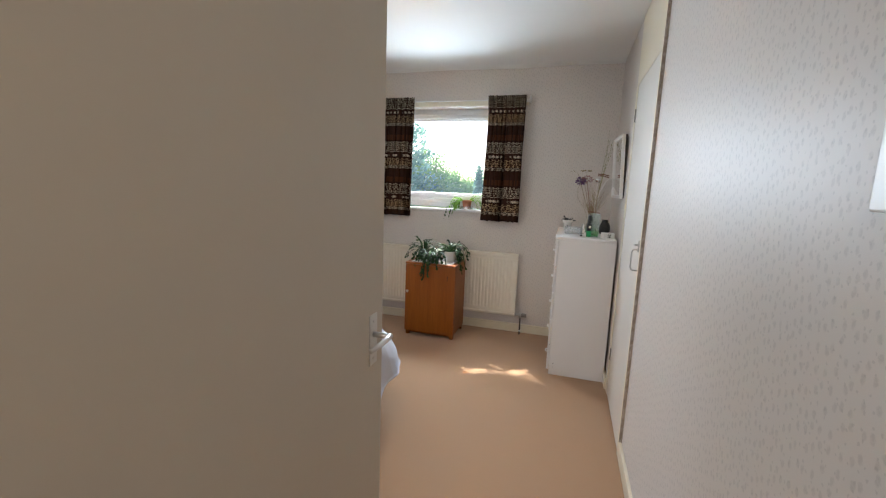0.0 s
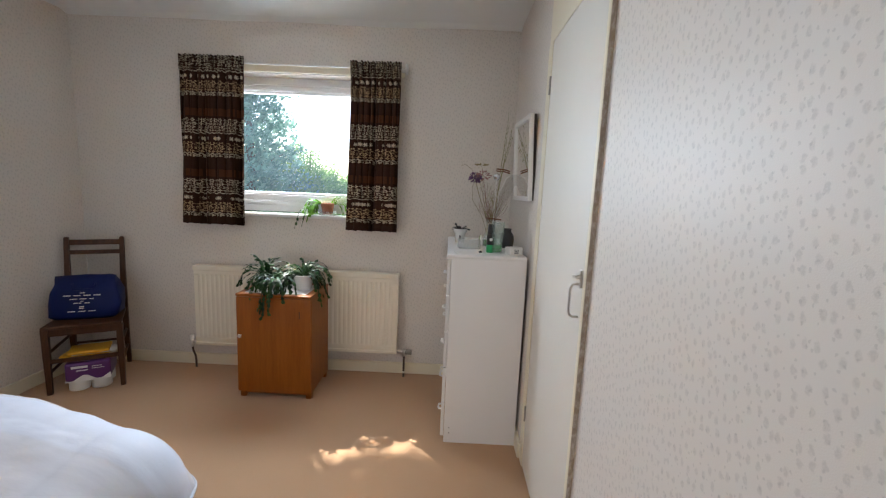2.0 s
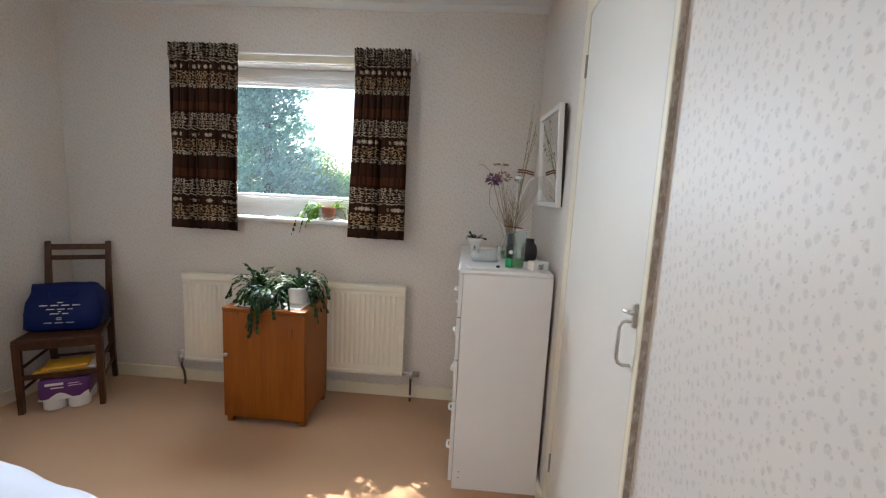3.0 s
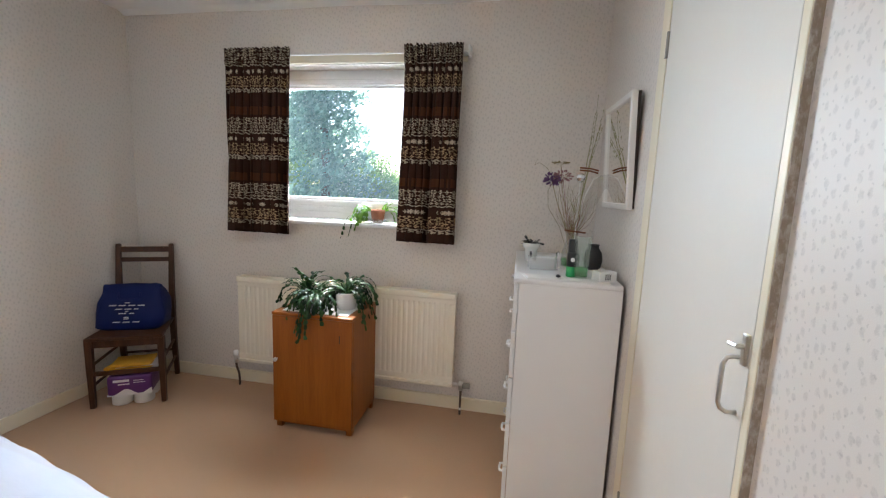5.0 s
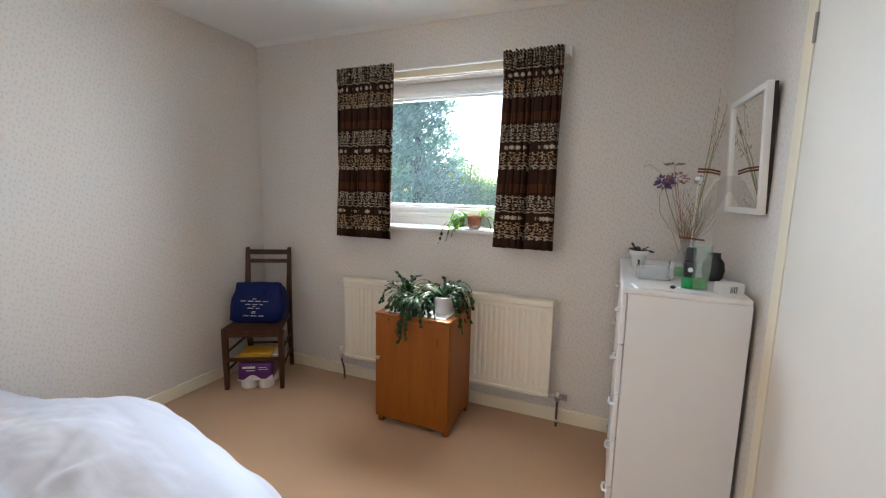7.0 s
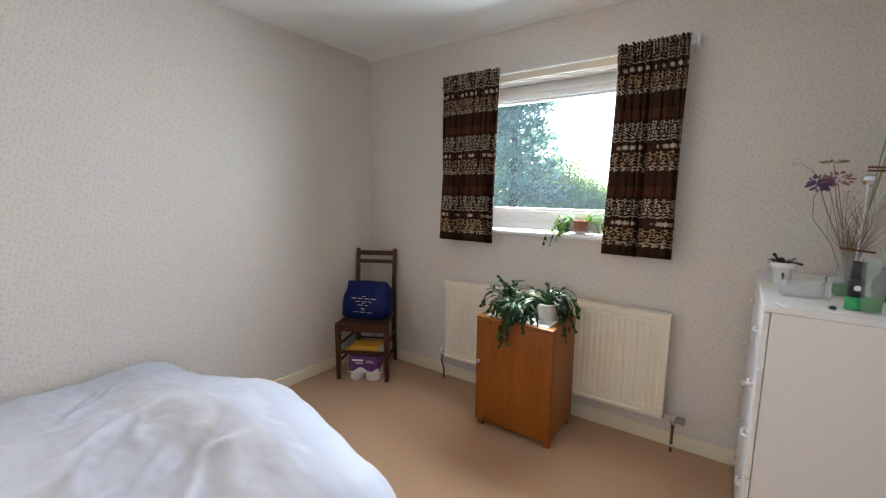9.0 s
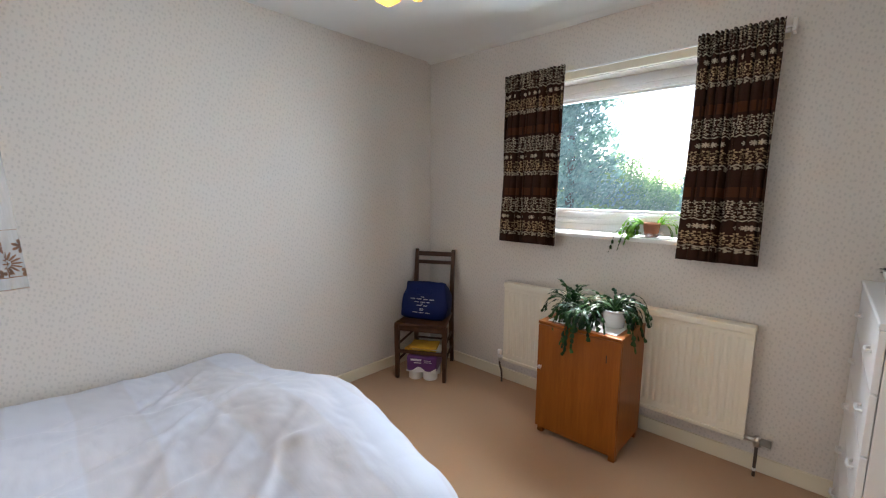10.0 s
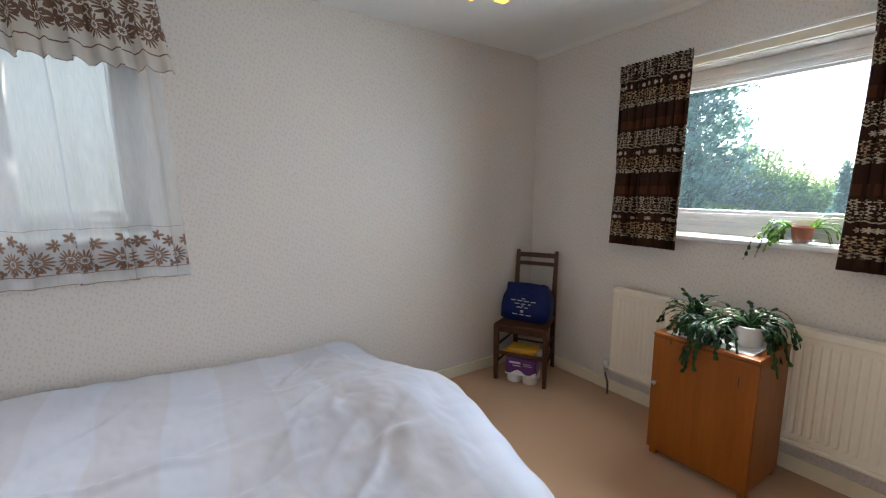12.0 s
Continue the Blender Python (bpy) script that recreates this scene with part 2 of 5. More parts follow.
PAPER_X = wallpaper("sprigged_wallpaper_across", (0, 2))
PAPER_Y = wallpaper("sprigged_wallpaper_along", (1, 2))
CARPET = carpet_material()
CEILING = painted("ceiling_emulsion", (0.84, 0.84, 0.82), 0.85, 0.03, 0.25)
CREAM = painted("cream_gloss", (0.80, 0.73, 0.57), 0.32)
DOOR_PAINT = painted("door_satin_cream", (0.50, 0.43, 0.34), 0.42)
CUPBOARD = painted("cupboard_satin_cream", (0.72, 0.685, 0.62), 0.52)
WHITE = painted("white_gloss", (0.80, 0.79, 0.77), 0.3)
UPVC = painted("white_upvc", (0.82, 0.83, 0.83), 0.25, 0.01, 0.02)
CHEST_WHITE = painted("white_melamine", (0.78, 0.77, 0.77), 0.38, 0.02)
RAD = painted("cream_radiator_enamel", (0.84, 0.78, 0.65), 0.35)
TEAK = wood("teak_veneer", (0.215, 0.056, 0.005), (0.320, 0.096, 0.010), 2, 0.40, 0.7)
DARK_OAK = wood("dark_stained_wood", (0.030, 0.011, 0.004), (0.085, 0.032, 0.012), 2, 0.45)
CHROME = material("brushed_chrome", (0.62, 0.60, 0.57), 0.28, 1.0)
PANE = pane_material()
for one in (DARK_OAK, TEAK):
    bsdf(one).inputs["Specular IOR Level"].default_value = 0.3
PALE_GLASS = sheer("clear_dish_glass", (0.85, 0.88, 0.88), 0.8)
CURTAIN = curtain_material()
VOILE = sheer("white_voile_with_flower_border", (0.84, 0.87, 0.92), 0.66, net_decor)
VALANCE = sheer("cream_valance_cotton_print", (0.70, 0.64, 0.58), 0.04, valance_decor)
NAVY = painted("navy_woven_plastic", (0.002, 0.010, 0.085), 0.5, 0.1, 0.3)
bsdf(NAVY).inputs["Specular IOR Level"].default_value = 0.2
WHITE_PRINT = material("white_print", (0.75, 0.75, 0.75), 0.6)
CERAMIC = painted("white_glazed_ceramic", (0.80, 0.80, 0.78), 0.18, 0.01, 0.02)
TERRACOTTA = painted("terracotta", (0.42, 0.16, 0.09), 0.8, 0.1, 0.2)
SOIL = painted("potting_soil", (0.035, 0.022, 0.015), 0.95, 0.2, 0.8)
PURPLE = painted("purple_plastic_film", (0.10, 0.022, 0.15), 0.3, 0.08, 0.15)
TISSUE = painted("white_tissue_paper", (0.80, 0.79, 0.77), 0.95, 0.02, 0.4)
YELLOW = painted("yellow_paper", (0.78, 0.42, 0.03), 0.55, 0.06, 0.2)
CARD = painted("white_card", (0.78, 0.77, 0.75), 0.6, 0.02, 0.05)
INK = material("dark_ink", (0.05, 0.05, 0.055), 0.6)
DARK_WOOD = painted("dark_edge", (0.03, 0.02, 0.015), 0.7)
MIRROR = material("mirror_silver", (0.86, 0.87, 0.86), 0.02, 1.0)
CLEAR = glass_material("clear_glass")
FROST = sheer("frosted_pale_green_glass", (0.66, 0.80, 0.74), 0.80)
GREEN_GLASS = glass_material("green_glass", (0.10, 0.62, 0.16), 0.05)
GREEN_CAP = material("green_metallic_plastic", (0.02, 0.30, 0.10), 0.3, 0.4)
BLACK_PLASTIC = painted("black_plastic", (0.012, 0.013, 0.016), 0.3, 0.05, 0.02)
GREY_STONE = painted("dark_grey_stoneware", (0.022, 0.023, 0.025), 0.6, 0.1, 0.2)
PIPE_GREY = painted("grey_copper_pipe", (0.30, 0.28, 0.25), 0.4, 0.1)
DARK_PIPE = painted("tarnished_copper_pipe", (0.10, 0.065, 0.045), 0.45, 0.2)


def leaf_material(name, dark, light, rough=0.4, glow=0.25):
    """Leaves that let some light through; every island differs a little."""
    m = material(name, light, rough)
    geo = node(m, "ShaderNodeNewGeometry")
    tone = mix(m, geo.outputs["Random Per Island"], dark, light)
    wire(m, tone, bsdf(m).inputs["Base Color"])
    bsdf(m).inputs["Transmission Weight"].default_value = 0.0
    thin = node(m, "ShaderNodeBsdfTranslucent")
    wire(m, tone, thin.inputs[0])
    mx = node(m, "ShaderNodeMixShader", Fac=glow)
    wire(m, bsdf(m).outputs[0], mx.inputs[1])
    wire(m, thin.outputs[0], mx.inputs[2])
    wire(m, mx.outputs[0], m.node_tree.nodes["Material Output"].inputs[0])
    return m


CACTUS = leaf_material("dark_green_cactus_leaf", (0.006, 0.026, 0.010), (0.040, 0.100, 0.026), 0.38, 0.3)
bsdf(CACTUS).inputs["Specular IOR Level"].default_value = 0.22
CACTUS_YOUNG = leaf_material("fresh_green_cactus_leaf", (0.12, 0.28, 0.03), (0.26, 0.48, 0.07), 0.4, 0.6)
CONIFER = leaf_material("conifer_foliage", (0.07, 0.17, 0.13), (0.26, 0.42, 0.33), 0.6, 0.55)
HEDGE = leaf_material("hedge_foliage", (0.10, 0.21, 0.06), (0.27, 0.42, 0.13), 0.6, 0.55)
BARK = wood("bark", (0.03, 0.02, 0.013), (0.10, 0.07, 0.045), 2, 0.9)
STRAW = painted("dried_stem", (0.30, 0.24, 0.11), 0.8, 0.15)
GREEN_STEM = painted("faded_green_stem", (0.30, 0.30, 0.12), 0.7, 0.15)
LILAC = painted("dried_lilac_flower", (0.20, 0.10, 0.24), 0.85, 0.2)
PINK_DRY = painted("dried_pink_flower", (0.42, 0.22, 0.22), 0.85, 0.2)
PLUME = sheer("pale_plume", (0.72, 0.66, 0.60), 0.78)
RUST = painted("rust_brown_twig", (0.22, 0.07, 0.02), 0.7, 0.2)
FOIL = material("silver_foil", (0.75, 0.78, 0.82), 0.2, 1.0)
def shaded_paper_material():
    """Wallpaper return with its shade put into the brown colour, with paler flecks."""
    m = material("shaded_paper_edge", (0.36, 0.29, 0.23), 0.9)
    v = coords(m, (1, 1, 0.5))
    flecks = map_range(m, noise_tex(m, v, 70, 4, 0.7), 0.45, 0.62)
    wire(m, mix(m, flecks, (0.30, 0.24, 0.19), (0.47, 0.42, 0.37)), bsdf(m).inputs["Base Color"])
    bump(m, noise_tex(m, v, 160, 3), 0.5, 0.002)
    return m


EDGE_PAPER = shaded_paper_material()
PAINTED_FRAME = painted("white_picture_frame", (0.80, 0.79, 0.75), 0.35)


def duvet_material():
    m = material("white_striped_cotton", (0.78, 0.77, 0.80), 0.6)
    v = coords(m)
    sep = node(m, "ShaderNodeSeparateXYZ")
    wire(m, v, sep.inputs[0])
    stripe = math_node(m, "FRACT", math_node(m, "MULTIPLY_ADD", sep.outputs[1], 2.4, math_node(m, "MULTIPLY", noise_tex(m, v, 1.2, 1), 0.5)))
    satin = map_range(m, math_node(m, "ABSOLUTE", math_node(m, "SUBTRACT", stripe, 0.5)), 0.24, 0.27)
    crease = noise_tex(m, v, 9, 4)
    a = mix(m, satin, (0.52, 0.525, 0.575), (0.54, 0.57, 0.655))
    wire(m, mix(m, math_node(m, "MULTIPLY", crease, 0.25), a, (0.52, 0.525, 0.58)), bsdf(m).inputs["Base Color"])
    wire(m, map_range(m, satin, 0.0, 1.0, 0.8, 0.58), bsdf(m).inputs["Roughness"])
    bsdf(m).inputs["Sheen Weight"].default_value = 0.2
    fine = noise_tex(m, coords(m, (1.0, 2.8, 1.0)), 7, 4)
    bump(m, math_node(m, "MULTIPLY_ADD", crease, 0.6, fine), 0.24, 0.006)
    return m


DUVET = duvet_material()


def brick_free_render():
    m = painted("cream_render", (0.84, 0.80, 0.70), 0.9, 0.04, 0.3)
    return m


RENDER = brick_free_render()
GRASS = painted("lawn_grass", (0.07, 0.13, 0.03), 0.95, 0.3, 1.0)
ROOF = painted("brown_roof_tile", (0.16, 0.08, 0.055), 0.8, 0.2, 0.6)

# ---- builders ----


def mesh_of(name, bm, mat, smooth=False):
    bm.normal_update()
    me = bpy.data.meshes.new(name)
    bm.to_mesh(me)
    bm.free()
    for f in me.polygons:
        f.use_smooth = smooth
    for one in (mat if isinstance(mat, (list, tuple)) else [mat]):
        me.materials.append(one)
    return me


def part(name, bm, mat, parent, label="", smooth=False):
    ob = new(name, mesh_of(name, bm, mat, smooth))
    if parent is not None:
        ob.parent = parent
    if label:
        tagged(ob, label)
    return ob


def thing(name, label, category, place=(0, 0, 0), rz=0, group="", kind=""):
    ob = new(name)
    ob.empty_display_size = 0.1
    ob.matrix_world = pose(*place, 0, 0, rz)
    return tagged(ob, label, category, group, kind)


def solid(name, bm, mat, label="", category="", kind="", place=(0, 0, 0), rz=0, smooth=False):
    ob = new(name, mesh_of(name, bm, mat, smooth))
    ob.matrix_world = pose(*place, 0, 0, rz)
    return tagged(ob, label, category, "", kind)


def add_box(bm, lo, hi, bevel=0.0, segments=2):
    made = bmesh.ops.create_cube(bm, size=1.0)["verts"]
    for v in made:
        v.co = Vector([lo[i] + (v.co[i] + 0.5) * (hi[i] - lo[i]) for i in range(3)])
    if bevel:
        edges = list({e for v in made for e in v.link_edges})
        bmesh.ops.bevel(bm, geom=edges, offset=bevel, segments=segments, affect="EDGES", profile=0.6)
    return bm


def box(lo, hi, bevel=0.0, segments=2):
    return add_box(bmesh.new(), lo, hi, bevel, segments)


def add_lathe(bm, profile, steps=24, center=(0, 0, 0), lobes=None):
    """Turn a profile of (radius, height) about z; lobes(angle, radius, height) may shape it."""
    rings = []
    for r, h in profile:
        ring = []
        for i in range(steps):
            a = 2 * math.pi * i / steps
            rr, hh = (r, h) if lobes is None else lobes(a, r, h)
            ring.append(bm.verts.new((center[0] + rr * math.cos(a), center[1] + rr * math.sin(a), center[2] + hh)))
        rings.append(ring)
    for a, b in zip(rings, rings[1:]):
        for i in range(steps):
            bm.faces.new((a[i], a[(i + 1) % steps], b[(i + 1) % steps], b[i]))
    return rings


def lathe(profile, steps=24, center=(0, 0, 0), cap=True):
    bm = bmesh.new()
    rings = add_lathe(bm, profile, steps, center)
    if cap:
        bm.faces.new(list(reversed(rings[0])))
        bm.faces.new(rings[-1])
    return bm


def add_tube(bm, points, radius, steps=8, taper=None):
    """A round bar along points."""
    points = [Vector(p) for p in points]
    rings = []
    side = None
    for i, p in enumerate(points):
        ahead = (points[min(i + 1, len(points) - 1)] - points[max(i - 1, 0)]).normalized()
        if side is None:
            side = ahead.orthogonal().normalized()
        side = (side - ahead * side.dot(ahead)).normalized()
        up = ahead.cross(side)
        r = radius if taper is None else radius + (taper - radius) * i / (len(points) - 1)
        rings.append([bm.verts.new(p + (side * math.cos(2 * math.pi * k / steps) + up * math.sin(2 * math.pi * k / steps)) * r) for k in range(steps)])
    for a, b in zip(rings, rings[1:]):
        for k in range(steps):
            bm.faces.new((a[k], a[(k + 1) % steps], b[(k + 1) % steps], b[k]))
    bm.faces.new(list(reversed(rings[0])))
    bm.faces.new(rings[-1])
    return bm


def tube(points, radius, steps=8, taper=None):
    return add_tube(bmesh.new(), points, radius, steps, taper)


# ---- structure ----
XL, XR, YN, YS, H = -3.15, 0.0, 0.0, -3.82, 2.52
WX0, WX1, WZ0, WZ1 = -2.18, -0.92, 1.172, 2.165      # north window opening
VY0, VY1, VZ0, VZ1 = -3.66, -2.68, 1.22, 2.20      # west window opening
T = 0.28

solid("floor", box((XL - T, -6.2, -0.12), (XR + T, YN + T, 0.0)), CARPET, "plain beige fitted carpet with a short pile", "carpet", "structure")
solid("ceiling", box((XL - T, -6.2, H), (XR + T + 0.7, YN + T, H + 0.12)), CEILING, "white painted ceiling with slight unevenness", "ceiling", "structure")

bm = bmesh.new()
add_box(bm, (XL - T, YN, 0), (WX0, YN + T, H))
add_box(bm, (WX1, YN, 0), (XR + T, YN + T, H))
add_box(bm, (WX0, YN, 0), (WX1, YN + T, WZ0))
add_box(bm, (WX0, YN, WZ1), (WX1, YN + T, H))
solid("wall_north", bm, PAPER_X, "wall with pale sprigged wallpaper round the window", "wall", "structure")
bm = bmesh.new()
add_box(bm, (XL - T, VY1, 0), (XL, YN, H))
add_box(bm, (XL - T, -6.2, 0), (XL, VY0, H))
add_box(bm, (XL - T, VY0, 0), (XL, VY1, VZ0))
add_box(bm, (XL - T, VY0, VZ1), (XL, VY1, H))
solid("wall_west", bm, PAPER_Y, "wall with pale sprigged wallpaper beside the bed", "wall", "structure")
CY0, CY1, CZ = -1.762, -0.976, 2.085                  # cupboard doorway
bm = bmesh.new()
add_box(bm, (XR, CY1, 0), (XR + T, YN, H))
add_box(bm, (XR + 0.011, -6.2, 0), (XR + T, CY0, H))
add_box(bm, (XR, CY0, CZ), (XR + T, CY1, H))
solid("wall_east", bm, PAPER_Y, "wall with pale sprigged wallpaper and a cupboard door", "wall", "structure")
solid("cupboard_back", box((XR + T, CY0 - 0.05, 0), (XR + T + 0.05, CY1 + 0.05, H)), WHITE, "plain back of the built-in cupboard", "wall", "structure")
DX0, DX1 = -0.945, -0.06                            # bedroom doorway
bm = bmesh.new()
add_box(bm, (XL, YS - 0.1, 0), (DX0, YS, H))
add_box(bm, (DX1, YS - 0.1, 0), (XR, YS, H))
add_box(bm, (DX0, YS - 0.1, 2.04), (DX1, YS, H))
solid("wall_south", bm, PAPER_X, "wall with pale sprigged wallpaper and the bedroom doorway", "wall", "structure")
solid("wall_hall", box((XL - T, -6.3, 0), (XR + T, -6.2, H)), CREAM, "plain cream wall that closes the hall", "wall", "structure")
solid("trim_over_cupboard", box((XR - 0.003, CY0 - 0.002, CZ + 0.012), (XR + 0.012, CY1 + 0.003, H - 0.001), 0.001), CREAM, "cream painted panel over the cupboard door", "trim", "structure")


def skirting(name, lo, hi):
    bm = bmesh.new()
    add_box(bm, lo, hi, 0.005, 2)
    return solid(name, bm, CREAM, "cream gloss painted skirting board", "skirting", "structure")


skirting("baseboard_north", (XL, YN - 0.018, 0), (XR, YN, 0.085))
skirting("baseboard_west", (XL, YS, 0), (XL + 0.018, YN - 0.018, 0.085))
skirting("baseboard_east_near", (XR - 0.006, YS, 0), (XR + 0.011, CY0 - 0.005, 0.085))
skirting("baseboard_east_far", (XR - 0.018, CY1 + 0.002, 0), (XR, YN - 0.018, 0.085))
bm = bmesh.new()
rows = []
for i in range(64):
    x = XL + (XR - XL) * i / 63
    sag = 0.012 * noise.noise((x * 1.7, 0.3, 5.0))
    rows.append([bm.verts.new((x, y, z)) for y, z in ((0.0, H - 0.018 + sag), (-0.012, H - 0.017 + sag), (-0.035 - sag, H - 0.008), (-0.06, H + 0.001))])
for a, b in zip(rows, rows[1:]):
    for k in range(3):
        bm.faces.new((a[k], b[k], b[k + 1], a[k + 1]))
solid("trim_ceiling", bm, CEILING, "uneven white filler along the edge of the ceiling", "coving", "structure", smooth=True)

# ---- north window ----


def bar_frame(bm, x0, x1, z0, z1, y0, y1, w, bevel=0.004):
    add_box(bm, (x0, y0, z0), (x0 + w, y1, z1), bevel)
    add_box(bm, (x1 - w, y0, z0), (x1, y1, z1), bevel)
    add_box(bm, (x0 + w, y0, z0), (x1 - w, y1, z0 + w), bevel)
    add_box(bm, (x0 + w, y0, z1 - w), (x1 - w, y1, z1), bevel)


win = thing("window_1", "white plastic window with one wide pane and deep frame", "window", kind="structure")
bm = bmesh.new()
bar_frame(bm, WX0, WX1, WZ0 + 0.02, WZ1, 0.12, 0.19, 0.05)
add_box(bm, (WX0 + 0.05, 0.128, WZ0 + 0.068), (WX1 - 0.05, 0.185, WZ0 + 0.105), 0.003)
part("window_frame", bm, UPVC, win)
bm = bmesh.new()
bar_frame(bm, WX0 + 0.05, WX1 - 0.05, WZ0 + 0.095, WZ1 - 0.045, 0.105, 0.175, 0.052)
for z0, z1, y0 in ((WZ1 - 0.062, WZ1 - 0.050, 0.094), (WZ1 - 0.088, WZ1 - 0.080, 0.098), (WZ0 + 0.100, WZ0 + 0.110, 0.095), (WZ0 + 0.128, WZ0 + 0.136, 0.098)):
    add_box(bm, (WX0 + 0.052, y0, z0), (WX1 - 0.052, 0.107, z1), 0.002)
part("sash", bm, UPVC, win)
bm = bmesh.new()
bar_frame(bm, WX0 + 0.095, WX1 - 0.095, WZ0 + 0.145, WZ1 - 0.092, 0.125, 0.16, 0.022, 0.003)
part("glazing_bead", bm, UPVC, win)
pane = part("pane", box((WX0 + 0.105, 0.138, WZ0 + 0.16), (WX1 - 0.105, 0.146, WZ1 - 0.108)), PANE, win)
pane.visible_shadow = False
part("window_sill", box((WX0 - 0.02, -0.025, WZ0 - 0.012), (WX1 + 0.02, 0.12, WZ0 + 0.012), 0.006), WHITE, win)
bm = bmesh.new()
add_box(bm, (-1.50, 0.085, WZ0 + 0.105), (-1.48, 0.106, WZ0 + 0.125), 0.004)
add_box(bm, (-1.50, 0.072, WZ0 + 0.109), (-1.40, 0.086, WZ0 + 0.121), 0.004)
part("window_handle", bm, WHITE, win)
solid("trim_pelmet", box((-2.36, -0.018, 2.170), (-0.79, 0.0, 2.222), 0.004), CREAM, "cream painted batten over the window", "batten", "structure")

rail = thing("curtain_rail", "white curtain track fixed to the wall over the window", "curtain rail")
part("track", box((-2.36, -0.060, 2.206), (-0.775, -0.048, 2.216), 0.003), WHITE, rail)
for x in (-2.30, -0.80):
    part("bracket", box((x - 0.012, -0.046, 2.196), (x + 0.012, -0.0185, 2.222), 0.003), WHITE, rail)
part("end_stop", box((-0.782, -0.075, 2.188), (-0.768, -0.0, 2.244), 0.004), WHITE, rail)


def cloth(name, mat, along, z_top, z_low, lie, depth, folds, full, seed, label, category, v_up=False, lean=0.0, ruffle=0.0, edge_wave=0.0, pleats=False, sway=0.0):
    """Hanging pleated cloth. along: start and end on the wall; lie(s, d): place of a point s along and d off the wall."""
    rnd = random.Random(seed)
    waves = [(folds * f, rnd.uniform(0, 6.28), a) for f, a in ((1.0, 1.0), (1.73, 0.45), (0.61, 0.5), (2.9, 0.2))]
    nu, nv = int(26 * abs(along[1] - along[0]) * folds / 8) + (130 if pleats else 40), 30
    bm = bmesh.new()
    uv = bm.loops.layers.uv.new("UVMap")
    grid, flat = [], []
    for j in range(nv + 1):
        t = j / nv
        row = []
        for i in range(nu + 1):
            s = i / nu
            w = sum(a * math.sin(6.283 * f * s + p + 0.25 * math.sin(3 * t + f)) for f, p, a in waves)
            w2 = math.sin(6.283 * folds * 2.4 * s + 1.0)
            if pleats:
                warp = s + 0.030 * math.sin(11 * s + seed) + 0.012 * math.sin(29 * s + 2.0 * seed) + 0.008 * math.sin(4 * t + seed)
                w = 1.0 - 2.6 * (1 - abs(math.sin(3.1416 * folds * warp))) ** 2.2 + 0.25 * w
            amp = depth * (0.45 + 0.55 * t) if t > 0.06 else depth * 0.4
            d = amp * (w * 0.62) + (depth * 0.28 * w2 if t < 0.1 else 0.0)
            z = z_top + (z_low - z_top) * t
            if j == 0:
                z += ruffle * w2
            z += edge_wave * w * t
            pos = along[0] + (along[1] - along[0]) * s + 0.3 * depth * math.cos(6.283 * folds * s) * t + lean * t * (s if lean > 0 else 1 - s)
            pos += sway * (math.sin(6.283 * folds * s + 1.4 * math.sin(5 * s)) + 0.5 * math.sin(6.283 * 2.3 * folds * s + 1.1)) * (0.4 + 0.6 * min(1.0, 3 * t)) * (0.6 + 0.5 * math.sin(9 * s + 1.0))
            row.append(bm.verts.new((*lie(pos, d), z)))
        grid.append(row)
    wide = abs(along[1] - along[0]) * full
    for j in range(nv):
        for i in range(nu):
            f = bm.faces.new((grid[j][i], grid[j][i + 1], grid[j + 1][i + 1], grid[j + 1][i]))
            for loop, (a, b) in zip(f.loops, ((i, j), (i + 1, j), (i + 1, j + 1), (i, j + 1))):
                v = (z_top - z_low) * b / nv
                loop[uv].uv = (wide * a / nu, (z_top - z_low) - v if v_up else v)
    bm.normal_update()
    ob = solid(name, bm, mat, label, category, smooth=True)
    return ob


def north_lie(s, d):
    return s, -0.092 - d


for x0, x1, zl, seed, lean in ((-2.315, -1.872, 1.096, 4, -0.03), (-1.150, -0.802, 1.094, 9, -0.02)):
    ob = cloth("curtain", CURTAIN, (x0, x1), 2.240, zl, north_lie, 0.056, 7.5, 1.45, seed,
               "short lined brown curtain with cream folk flower bands", "curtain", lean=lean, ruffle=0.0025, edge_wave=0.006, pleats=True)
    tagged(ob, group="curtains at the window")
    solidify = ob.modifiers.new("lining", "SOLIDIFY")
    solidify.thickness = 0.003

# ---- west window with net curtain ----
win = thing("window_2", "white plastic casement window behind a net curtain", "window", kind="structure")


def west_frame(y0, y1, z0, z1, x0, x1, w):
    bm = bmesh.new()
    add_box(bm, (x0, y0, z0), (x1, y0 + w, z1), 0.004)
    add_box(bm, (x0, y1 - w, z0), (x1, y1, z1), 0.004)
    add_box(bm, (x0, y0 + w, z0), (x1, y1 - w, z0 + w), 0.004)
    add_box(bm, (x0, y0 + w, z1 - w), (x1, y1 - w, z1), 0.004)
    return bm


